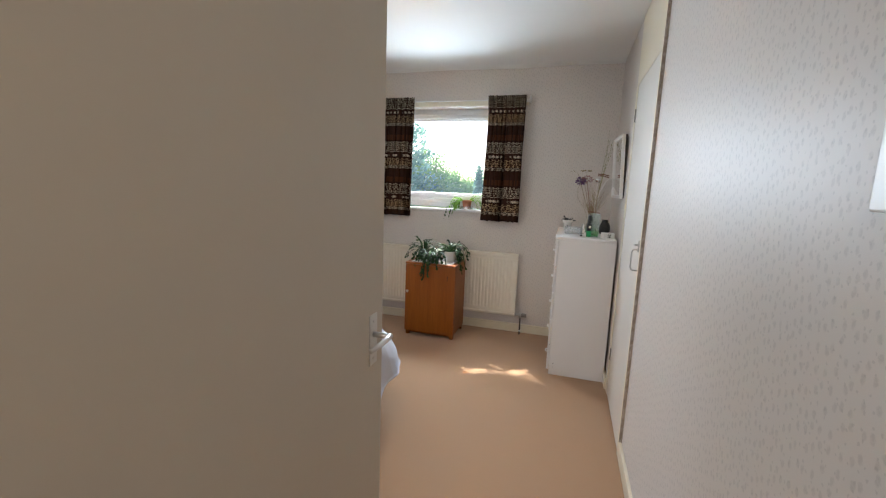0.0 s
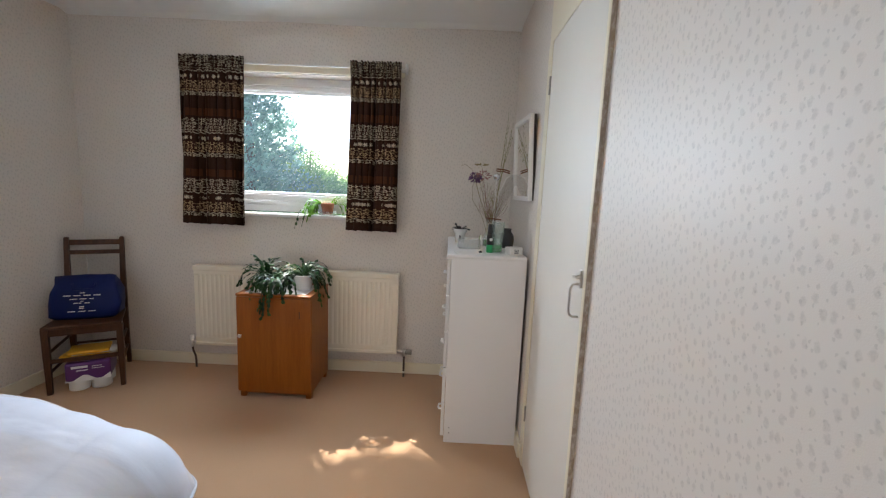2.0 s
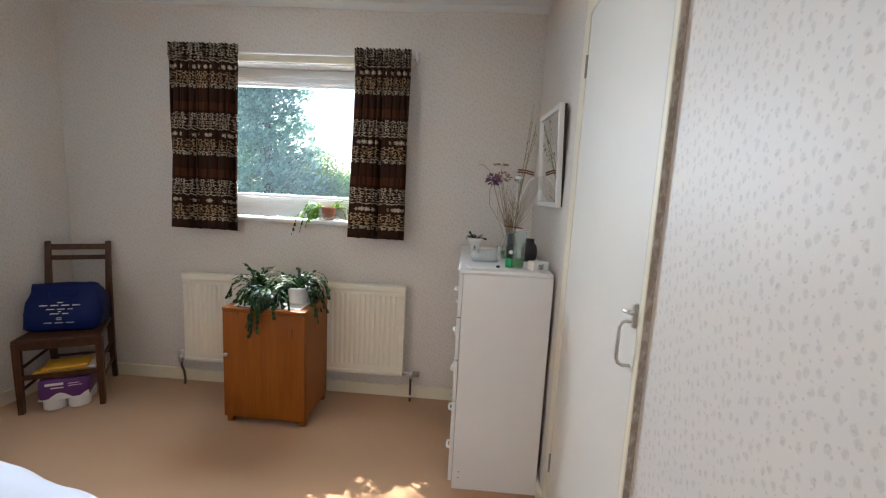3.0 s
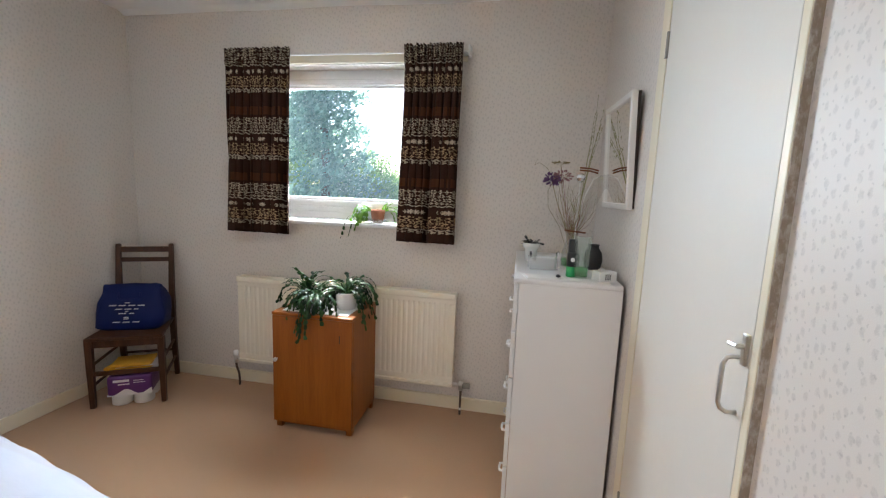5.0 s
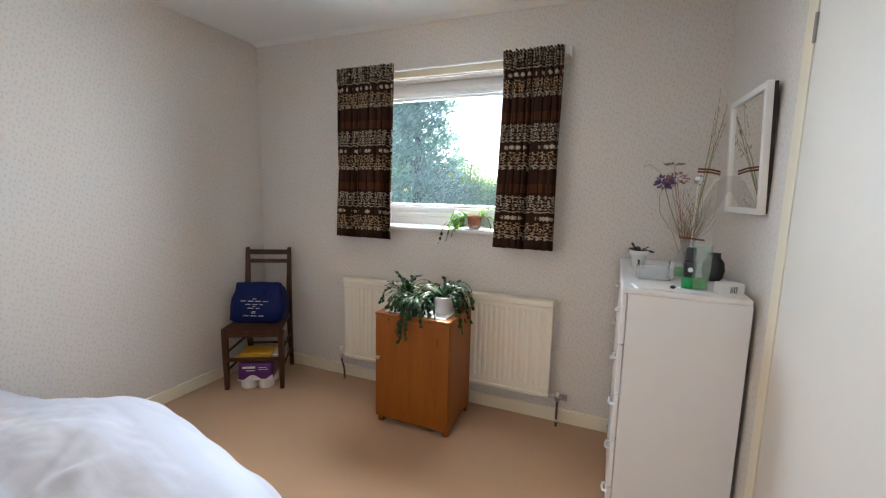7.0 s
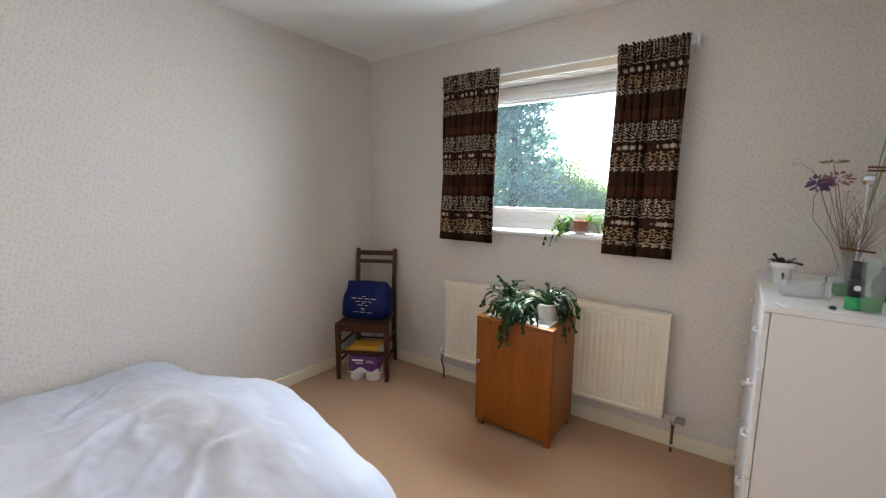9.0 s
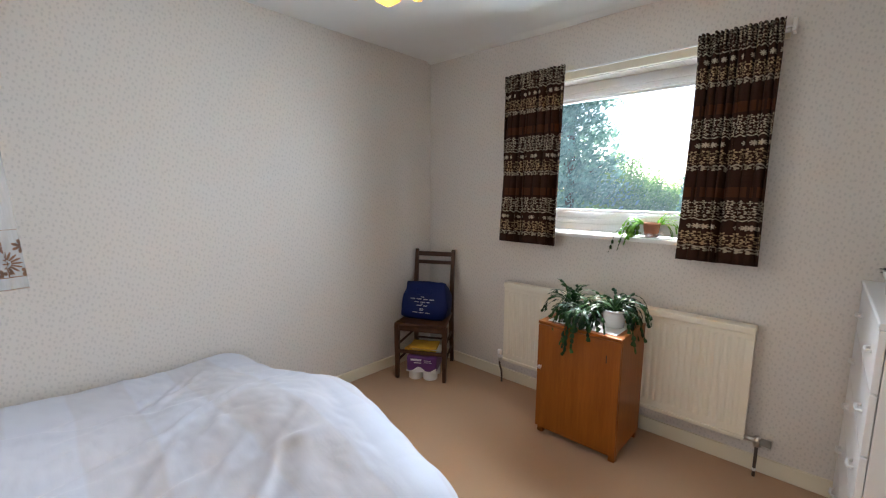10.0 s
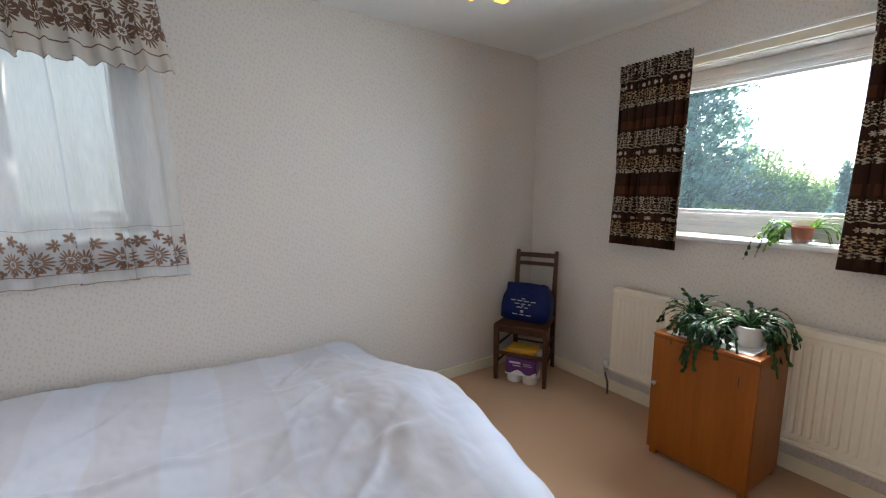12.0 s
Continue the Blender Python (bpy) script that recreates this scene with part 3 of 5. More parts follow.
part("window_frame", west_frame(VY0, VY1, VZ0 + 0.02, VZ1, XL - 0.20, XL - 0.13, 0.06), UPVC, win)
part("sash", west_frame(VY0 + 0.06, VY1 - 0.06, VZ0 + 0.08, VZ1 - 0.06, XL - 0.185, XL - 0.115, 0.06), UPVC, win)
part("mullion", box((XL - 0.185, -3.24, VZ0 + 0.14), (XL - 0.115, -3.17, VZ1 - 0.12), 0.004), UPVC, win)
pane = part("pane", box((XL - 0.155, VY0 + 0.12, VZ0 + 0.14), (XL - 0.147, VY1 - 0.12, VZ1 - 0.12)), PANE, win)
pane.visible_shadow = False
part("window_sill", box((XL - 0.13, VY0 - 0.02, VZ0 - 0.012), (XL + 0.03, VY1 + 0.02, VZ0 + 0.012), 0.005), WHITE, win)


def west_lie(s, d):
    return XL + 0.075 + d, s


net = cloth("net_curtain", VOILE, (-3.72, -2.60), 2.20, 1.03, west_lie, 0.022, 7.0, 1.4, 21,
            "sheer white net curtain with a brown flower border", "net curtain", v_up=True, lean=0.06, edge_wave=0.005, sway=0.030)


def valance_lie(s, d):
    return XL + 0.115 + d, s


val = cloth("valance", VALANCE, (-3.74, -2.585), 2.335, 2.0, valance_lie, 0.020, 15.0, 1.35, 33,
      "gathered cream valance with brown sunflowers and frilled edge", "valance", v_up=True, lean=0.05, ruffle=0.006, edge_wave=0.008, sway=0.010)
part("gathering_tape", tube([(XL + 0.115 + 0.006 * math.sin(y * 60), y, 2.292) for y in [-3.73 + 0.02 * k for k in range(58)]], 0.005, 6), CARD, val, "gathered heading tape")
wire_rod = thing("curtain_rod", "thin white rod that carries the net and valance", "curtain rod")
part("rod", tube([(XL + 0.095, -3.74, 2.29), (XL + 0.095, -2.58, 2.29)], 0.006), WHITE, wire_rod)
for y in (-3.70, -2.60):
    part("bracket", box((XL, y - 0.008, 2.28), (XL + 0.10, y + 0.008, 2.30), 0.002), WHITE, wire_rod)

# ---- cupboard door ----
door = thing("door_2", "closed cream cupboard door flush with its frame", "cupboard door", kind="structure")
part("panel", box((XR - 0.004, CY0 + 0.026, 0.012), (XR + 0.032, CY1 - 0.072, CZ - 0.003), 0.0025), CUPBOARD, door)
part("jamb", box((XR - 0.006, CY1 - 0.068, 0.0), (XR + 0.06, CY1 + 0.006, CZ + 0.008), 0.003), CREAM, door)
part("jamb", box((XR - 0.006, CY0 - 0.001, 0.0), (XR + 0.06, CY0 + 0.022, CZ + 0.008), 0.003), CREAM, door)
hy, gz0, gz1 = CY0 + 0.048, 1.020, 1.130           # bow handle
bm = tube([(XR - 0.004, hy, gz1), (XR - 0.022, hy, gz1), (XR - 0.030, hy + 0.004, gz1 - 0.004), (XR - 0.035, hy + 0.005, gz1 - 0.016), (XR - 0.035, hy + 0.005, gz0 + 0.016),
           (XR - 0.030, hy + 0.004, gz0 + 0.004), (XR - 0.022, hy, gz0), (XR - 0.004, hy, gz0)], 0.0045, 10)
# strip over the wallpaper's return; its brown stands for the shade there
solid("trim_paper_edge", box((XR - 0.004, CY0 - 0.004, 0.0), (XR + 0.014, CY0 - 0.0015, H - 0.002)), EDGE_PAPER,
      "turned-in edge of the wallpaper beside the cupboard, coloured as in shade", "trim", "structure")
part("handle", bm, CHROME, door, "chrome bow handle", smooth=True)
bm = box((XR - 0.012, hy - 0.017, gz1 - 0.012), (XR - 0.004, hy - 0.001, gz1 + 0.048), 0.003)
add_tube(bm, [(XR - 0.008, hy - 0.009, gz1 + 0.024), (XR - 0.024, hy - 0.009, gz1 + 0.024)], 0.006)
add_tube(bm, [(XR - 0.023, hy - 0.014, gz1 + 0.025), (XR - 0.025, hy + 0.012, gz1 + 0.022)], 0.005)
part("latch", bm, CHROME, door, "chrome turn latch")
for z in (0.30, 1.90):
    part("hinge", tube([(XR - 0.007, CY1 - 0.074, z - 0.04), (XR - 0.007, CY1 - 0.074, z + 0.04)], 0.005), PIPE_GREY, door)

# ---- bedroom door ----
door = thing("door_1", "plain cream flush door standing wide open", "door", kind="structure")
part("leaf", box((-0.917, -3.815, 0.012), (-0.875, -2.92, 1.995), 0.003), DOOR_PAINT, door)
FX, SY, SZ = -0.875, -2.985, 0.990                # door face, spindle
bm = box((FX - 0.0005, SY - 0.023, SZ - 0.09), (FX + 0.0035, SY + 0.023, SZ + 0.06), 0.0015)
for z in (SZ - 0.07, SZ + 0.04):
    add_tube(bm, [(FX + 0.0025, SY, z), (FX + 0.0055, SY, z)], 0.005, 10)
add_tube(bm, [(FX + 0.0025, SY, SZ - 0.045), (FX + 0.0065, SY, SZ - 0.045)], 0.006, 10)
part("handle_plate", bm, CHROME, door, "worn chrome lever plate")
bm = tube([(FX + 0.0025, SY, SZ), (FX + 0.056, SY, SZ)], 0.0085, 12)
add_tube(bm, [(FX + 0.052, SY + 0.008, SZ), (FX + 0.056, SY - 0.03, SZ + 0.001), (FX + 0.055, SY - 0.075, SZ), (FX + 0.047, SY - 0.108, SZ - 0.004)], 0.0085, 12, 0.0065)
part("lever", bm, CHROME, door, "worn chrome lever", smooth=True)
lining = bmesh.new()
add_box(lining, (DX0 - 0.0, YS - 0.105, 0), (DX0 + 0.025, YS + 0.004, 2.04), 0.002)
add_box(lining, (DX1 - 0.025, YS - 0.105, 0), (DX1, YS + 0.004, 2.04), 0.002)
add_box(lining, (DX0 + 0.025, YS - 0.105, 2.015), (DX1 - 0.025, YS + 0.004, 2.04), 0.002)
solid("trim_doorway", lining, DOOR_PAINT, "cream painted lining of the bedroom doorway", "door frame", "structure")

# ---- radiator ----
RX0, RX1, RZ0, RZ1 = -2.286, -0.787, 0.186, 0.790
rad = thing("radiator", "cream pressed steel panel radiator under the window", "radiator")
bm = bmesh.new()
pitch, n = 0.0335, int((RX1 - RX0 - 0.05) / 0.0335)
line = [(RX0, -0.0905)]
start = RX0 + (RX1 - RX0 - n * pitch) / 2
for i in range(n):
    x = start + i * pitch
    line += [(x, -0.0905), (x + 0.008, -0.0945), (x + pitch - 0.013, -0.0945), (x + pitch - 0.005, -0.0905)]
line.append((RX1, -0.0905))
zs = [RZ0 + 0.02, RZ0 + 0.055, RZ0 + 0.068, RZ1 - 0.075, RZ1 - 0.062, RZ1 - 0.035]
grid = [[bm.verts.new((x, y if 2 <= k <= 3 else (-0.094 if 0 < k < 5 else -0.092), z)) for x, y in line] for k, z in enumerate(zs)]
for a, b in zip(grid, grid[1:]):
    for i in range(len(line) - 1):
        bm.faces.new((a[i], a[i + 1], b[i + 1], b[i]))
part("panel", bm, RAD, rad)
part("back", box((RX0, -0.086, RZ0 + 0.02), (RX1, -0.035, RZ1 - 0.03), 0.004), RAD, rad)
part("top_rail", box((RX0 - 0.003, -0.104, RZ1 - 0.038), (RX1 + 0.003, -0.03, RZ1), 0.008, 3), RAD, rad)
part("bottom_rail", box((RX0, -0.101, RZ0), (RX1, -0.03, RZ0 + 0.022), 0.006, 3), RAD, rad)
for x in (RX0 + 0.2, RX1 - 0.2):
    part("bracket", box((x - 0.015, -0.04, 0.25), (x + 0.015, 0.0, 0.65), 0.002), RAD, rad)
VZ = RZ0 + 0.010                                   # height of the valves
bm = tube([(RX1 + 0.001, -0.07, VZ), (RX1 + 0.055, -0.07, VZ)], 0.013, 12)
add_tube(bm, [(RX1 + 0.055, -0.07, VZ - 0.03), (RX1 + 0.055, -0.07, VZ + 0.02)], 0.016, 12)
part("valve", bm, CHROME, rad, smooth=True)
part("valve_head", tube([(RX1 + 0.065, -0.07, VZ), (RX1 + 0.078, -0.07, VZ), (RX1 + 0.112, -0.07, VZ - 0.001)], 0.019, 14), PIPE_GREY, rad, "grey-white thermostat head", smooth=True)
part("pipe", tube([(RX1 + 0.055, -0.07, VZ - 0.025), (RX1 + 0.055, -0.07, 0.0)], 0.0075, 10), DARK_PIPE, rad, smooth=True)
part("pipe_band", tube([(RX1 + 0.055, -0.07, 0.03), (RX1 + 0.055, -0.07, 0.046)], 0.0085, 10), CERAMIC, rad, "pale band round the pipe", smooth=True)
bm = tube([(RX0 - 0.001, -0.07, VZ), (RX0 - 0.045, -0.07, VZ)], 0.012, 12)
add_tube(bm, [(RX0 - 0.045, -0.07, VZ - 0.035), (RX0 - 0.045, -0.07, VZ + 0.015)], 0.015, 12)
part("valve", bm, CHROME, rad, smooth=True)
part("valve_cap", lathe([(0.016, 0), (0.018, 0.01), (0.017, 0.035), (0.010, 0.04)], 14, (RX0 - 0.045, -0.07, VZ + 0.015)), CERAMIC, rad, smooth=True)
part("pipe", tube([(RX0 - 0.045, -0.07, VZ - 0.03), (RX0 - 0.04, -0.072, VZ - 0.065), (RX0 - 0.022, -0.074, 0.09), (RX0 - 0.018, -0.074, 0.05), (RX0 - 0.018, -0.074, 0.0)], 0.0075, 10), DARK_PIPE, rad, smooth=True)

# ---- bedside cabinet with plants ----
cab = thing("bedside_cabinet", "teak veneered bedside cabinet with one door on the carpet", "cabinet", (-1.532, -0.301, 0), 0.0)
W2, D2, HC = 0.240, 0.190, 0.703
bm = bmesh.new()
add_box(bm, (-W2, -D2 + 0.02, 0.045), (-W2 + 0.018, D2, HC - 0.018), 0.002)
add_box(bm, (W2 - 0.018, -D2 + 0.02, 0.045), (W2, D2, HC - 0.018), 0.002)
add_box(bm, (-W2 + 0.018, D2 - 0.01, 0.045), (W2 - 0.018, D2 - 0.002, HC - 0.018))
add_box(bm, (-W2 + 0.018, -D2 + 0.02, 0.045), (W2 - 0.018, D2 - 0.01, 0.065))
part("body", bm, TEAK, cab)
part("top", box((-W2 - 0.002, -D2, HC - 0.018), (W2 + 0.002, D2, HC), 0.003), TEAK, cab)
panel = part("door", box((-W2 + 0.001, -D2, 0.047), (W2 - 0.001, -D2 + 0.018, HC - 0.021), 0.003), TEAK, cab)
knob = part("knob", lathe([(0.004, 0), (0.006, 0.012), (0.012, 0.018), (0.012, 0.024), (0.006, 0.028)], 14), CHROME, panel, "small chrome knob", smooth=True)
knob.matrix_local = pose(-W2 + 0.028, -D2, 0.43, 90, 0, 0)
part("hinge", box((W2 - 0.075, -D2 - 0.001, 0.555), (W2 - 0.071, -D2 + 0.004, 0.60), 0.0005), DARK_WOOD, panel)
for x in (-W2 + 0.006, W2 - 0.041):
    for y in (-D2 + 0.022, D2 - 0.035):
        bm = box((x, y, 0.0), (x + 0.035, y + 0.033, 0.046), 0.002)
        part("foot", bm, TEAK, cab)
skirt = box((-W2 + 0.02, -D2 + 0.032, 0.022), (W2 - 0.02, -D2 + 0.045, 0.046), 0.001)
part("plinth", skirt, TEAK, cab)
TOP = HC
solid("table_mat", box((-1.73, -0.455, TOP), (-1.335, -0.19, TOP + 0.003), 0.001), CARD, "pale plastic sheet under the plant pots", "mat")


def add_segment(bm, a, b, width, side):
    """One flat, thick leaf segment from a to b."""
    mid = (a + b) / 2
    ahead = b - a
    up = ahead.cross(side).normalized() * width * 0.16
    ring = [a + side * width * 0.2, a + ahead * 0.3 + side * width * 0.42, a + ahead * 0.75 + side * width * 0.5, b + side * width * 0.3,
            b - side * width * 0.3, a + ahead * 0.75 - side * width * 0.5, a + ahead * 0.3 - side * width * 0.42, a - side * width * 0.2]
    vs = [bm.verts.new(p) for p in ring]
    hi, lo = bm.verts.new(mid + up), bm.verts.new(mid - up)
    for i in range(8):
        j = (i + 1) % 8
        bm.faces.new((vs[i], vs[j], hi))
        bm.faces.new((vs[j], vs[i], lo))


def cactus_leaves(place, count, reach, droop, seed, width=0.016, seg=0.036, arc=(0, 6.283), rise=0.6, steps=(5, 8)):
    """Chains of flat segments that rise, arch over and hang."""
    rnd = random.Random(seed)
    bm = bmesh.new()
    for _ in range(count):
        az = rnd.uniform(*arc)
        p = Vector(place) + Vector((math.cos(az), math.sin(az), 0)) * rnd.uniform(0.0, 0.035)
        slope = rnd.uniform(rise * 0.2, rise * 1.9)
        bend = droop * rnd.uniform(0.7, 1.35)
        for k in range(rnd.randint(*steps)):
            az += rnd.uniform(-0.22, 0.22)
            d = Vector((math.cos(az) * math.cos(slope), math.sin(az) * math.cos(slope), math.sin(slope)))
            q = p + d * seg * reach * rnd.uniform(0.8, 1.2)
            side = Vector((-math.sin(az), math.cos(az), 0))
            side = (side + Vector((0, 0, 1)).cross(side) * rnd.uniform(-0.6, 0.6)).normalized()
            add_segment(bm, p, q, width * rnd.uniform(0.8, 1.2), side)
            if k > 1 and rnd.random() < 0.22:
                fork = (d + side * rnd.choice((-0.7, 0.7)) + Vector((0, 0, rnd.uniform(-0.3, 0.2)))).normalized()
                add_segment(bm, q, q + fork * seg * 0.9, width, fork.orthogonal().normalized())
            p = q
            slope = max(slope - bend, -1.3)
    return bm


def pot_profile(r0, r1, h, wall=0.005):
    return [(r0 * 0.9, 0), (r0, 0.004), (r1, h - 0.012), (r1 + 0.003, h - 0.01), (r1 + 0.003, h), (r1 - wall, h), (r1 - wall, h - 0.02), (r1 - wall - 0.002, h - 0.022)]


def potted_cactus(place, r0, r1, h, pot_mat, count, seed, label, **leaf):
    ob = thing("potted_cactus", label, "plant", place, group="plants on the cabinet")
    part("pot", lathe(pot_profile(r0, r1, h), 28, cap=True), pot_mat, ob, smooth=True)
    part("soil", lathe([(r1 - 0.006, h - 0.024), (r1 * 0.6, h - 0.016), (0.004, h - 0.014)], 18), SOIL, ob, smooth=True)
    part("leaves", cactus_leaves((0, 0, h - 0.016), count, 1.0, 0.40, seed, **leaf), CACTUS, ob)
    return ob


MT = TOP + 0.003
potted_cactus((-1.405, -0.305, MT), 0.054, 0.064, 0.100, CERAMIC, 62, 5, "dark green trailing cactus in a white ceramic pot", rise=0.80, steps=(6, 9), width=0.020, seg=0.031, arc=(-0.95, 4.2))
potted_cactus((-1.555, -0.365, MT), 0.042, 0.052, 0.075, CERAMIC, 30, 12, "trailing cactus hanging over the cabinet's front edge", rise=0.62, arc=(2.6, 5.9), steps=(6, 9), width=0.021, seg=0.030)
potted_cactus((-1.665, -0.285, MT), 0.046, 0.056, 0.085, CLEAR, 40, 8, "smaller trailing cactus in a clear pot", rise=0.95, steps=(4, 7), width=0.018, seg=0.031)

# ---- plant on the sill ----
SILL = WZ0 + 0.012
ob = thing("sill_plant", "fresh green trailing cactus in a terracotta pot", "plant", (-1.345, 0.045, SILL + 0.006))
part("pot", lathe(pot_profile(0.036, 0.047, 0.085), 24), TERRACOTTA, ob, smooth=True)
part("soil", lathe([(0.040, 0.062), (0.02, 0.070), (0.003, 0.071)], 16), SOIL, ob, smooth=True)
part("leaves", cactus_leaves((-0.03, -0.025, 0.075), 16, 1.0, 0.60, 17, width=0.022, seg=0.028, arc=(2.5, 4.3), rise=0.5, steps=(4, 7)), CACTUS_YOUNG, ob)
part("trailing_stem", cactus_leaves((-0.105, -0.085, 0.05), 2, 1.0, 0.5, 27, width=0.018, seg=0.030, arc=(3.6, 4.2), rise=-0.7, steps=(5, 6)), CACTUS, ob, "dark hanging stem")
part("young_leaves", cactus_leaves((0.02, 0.0, 0.075), 9, 1.0, 0.5, 41, width=0.016, arc=(-1.0, 1.2), rise=0.7, steps=(3, 5)), CACTUS_YOUNG, ob)
solid("pot_dish", lathe([(0.055, 0), (0.062, 0.003), (0.066, 0.032), (0.064, 0.032), (0.06, 0.006), (0.001, 0.0055)], 28, cap=False), PALE_GLASS,
      "clear glass dish under the pot on the sill", "dish", place=(-1.345, 0.045, SILL), smooth=True)

# ---- chest of drawers ----
chest = thing("chest_of_drawers", "tall white chest of drawers with small white handles", "chest of drawers")
X0, X1, Y0, Y1, HT = -0.436, -0.016, -0.866, -0.022, 1.076
bm = bmesh.new()
add_box(bm, (X0 + 0.02, Y0, 0.0), (X1, Y0 + 0.018, HT - 0.022), 0.002)
add_box(bm, (X0 + 0.02, Y1 - 0.018, 0.0), (X1, Y1, HT - 0.022), 0.002)
add_box(bm, (X1 - 0.01, Y0 + 0.018, 0.03), (X1 - 0.004, Y1 - 0.018, HT - 0.022))
add_box(bm, (X0 + 0.03, Y0 + 0.018, 0.0), (X0 + 0.045, Y1 - 0.018, 0.03))
part("body", bm, CHEST_WHITE, chest)
part("top", box((X0 - 0.004, Y0 - 0.004, HT - 0.022), (X1, Y1, HT), 0.009, 3), CHEST_WHITE, chest)
pitch = (HT - 0.022 - 0.035) / 5
for i in range(5):
    z0 = 0.035 + i * pitch
    front = part("drawer_front", box((X0, Y0 + 0.003, z0 + 0.003), (X0 + 0.018, Y1 - 0.003, z0 + pitch - 0.003), 0.003), CHEST_WHITE, chest)
    for y in (-0.72, -0.20):
        bm = tube([(X0 + 0.001, y - 0.028, z0 + pitch * 0.5), (X0 - 0.013, y - 0.026, z0 + pitch * 0.5), (X0 - 0.016, y, z0 + pitch * 0.5 - 0.004),
                   (X0 - 0.013, y + 0.026, z0 + pitch * 0.5), (X0 + 0.001, y + 0.028, z0 + pitch * 0.5)], 0.0055, 8)
        part("handle", bm, WHITE, front, smooth=True)
for z in (0.06, 0.09):
    cover = part("screw_cover", lathe([(0.003, 0), (0.003, 0.001)], 10), INK, chest)
    cover.matrix_local = pose(X0 + 0.05, Y0 - 0.0005, z, 90, 0, 0)

# ---- on the chest ----
ob = thing("small_pot", "small white china pot with dry black leaves", "plant pot", (-0.365, -0.37, HT))
part("pot", lathe([(0.024, 0), (0.028, 0.003), (0.033, 0.062), (0.042, 0.070), (0.044, 0.092), (0.039, 0.092), (0.037, 0.076)], 24), CERAMIC, ob, smooth=True)
part("dry_leaves", cactus_leaves((0, 0, 0.088), 30, 0.30, 0.30, 3, width=0.014, rise=0.75, steps=(2, 3)), BLACK_PLASTIC, ob)
part("painted_motif", cactus_leaves((-0.004, -0.034, 0.055), 3, 0.4, 0.9, 6, width=0.008, arc=(4.5, 4.9), rise=-1.0, steps=(2, 2)), INK, ob)
bm = bmesh.new()
bw = 0.003
lo, hi = (-0.062, -0.04, 0), (0.062, 0.04, 0.055)
add_box(bm, lo, (hi[0], hi[1], bw))
add_box(bm, (lo[0], lo[1], bw), (hi[0], lo[1] + bw, hi[2]))
add_box(bm, (lo[0], hi[1] - bw, bw), (hi[0], hi[1], hi[2]))
add_box(bm, (lo[0], lo[1] + bw, bw), (lo[0] + bw, hi[1] - bw, hi[2]))
add_box(bm, (hi[0] - bw, lo[1] + bw, bw), (hi[0], hi[1] - bw, hi[2]))
solid("plastic_box", bm, PALE_GLASS, "open clear plastic box on the chest", "box", place=(-0.315, -0.60, HT), rz=8)


def sheet(name, w, d, place, rz, seed, label):
    bm = bmesh.new()
    g = [[bm.verts.new((w * (i / 8 - 0.5), d * (j / 6 - 0.5), 0.001 + 0.008 * abs(noise.noise((i * 0.5, j * 0.5, seed))))) for i in range(9)] for j in range(7)]
    for a, b in zip(g, g[1:]):
        for i in range(8):
            bm.faces.new((a[i], a[i + 1], b[i + 1], b[i]))
    ob = solid(name, bm, CARD, label, "paper", place=place, rz=rz, smooth=True)
    ob.modifiers.new("thickness", "SOLIDIFY").thickness = 0.0008
    return ob


sheet("paper_sheet", 0.15, 0.10, (-0.325, -0.80, HT), 12, 1.0, "crumpled white leaflet on the chest")
sheet("paper_sheet", 0.20, 0.09, (-0.16, -0.815, HT), -6, 4.0, "flat white paper beside the carton")
ob = thing("vase", "clear glass vase with green water and dried stems", "vase", (-0.182, -0.49, HT))
part("glass", lathe([(0.030, 0), (0.044, 0.004), (0.046, 0.05), (0.032, 0.105), (0.026, 0.13), (0.030, 0.165), (0.027, 0.165), (0.023, 0.13), (0.029, 0.105), (0.042, 0.05), (0.040, 0.007), (0.001, 0.006)], 28, cap=False), PALE_GLASS, ob, smooth=True)
part("water", lathe([(0.001, 0.0075), (0.039, 0.008), (0.0415, 0.04), (0.001, 0.0405)], 24), GREEN_GLASS, ob, "green tinted water", smooth=True)


def stem(pts, r, mat, name, parent, n=10, tip=None, label=""):
    p = [Vector(q) for q in pts]
    out = []
    for i in range(n + 1):
        t = i / n * (len(p) - 1)
        k = min(int(t), len(p) - 2)
        f = t - k
        f = f * f * (3 - 2 * f) * 0.35 + f * 0.65
        out.append(p[k].lerp(p[k + 1], f))
    return part(name, tube(out, r, 6, tip), mat, parent, label, smooth=True)


def floret_head(place, radius, count, mat, name, parent, seed, flat=1.0, size=0.008, label=""):
    rnd = random.Random(seed)
    bm = bmesh.new()
    c = Vector(place)
    for _ in range(count):
        d = Vector((rnd.gauss(0, 1), rnd.gauss(0, 1), rnd.gauss(0, 1) * flat)).normalized()
        d.z *= flat
        p = c + d * radius * rnd.uniform(0.5, 1.0)
        add_segment(bm, p, p + d * size + Vector((0, 0, 0.001)), size * 0.8, d.orthogonal().normalized())
    return part(name, bm, mat, parent, label)


rnd = random.Random(77)
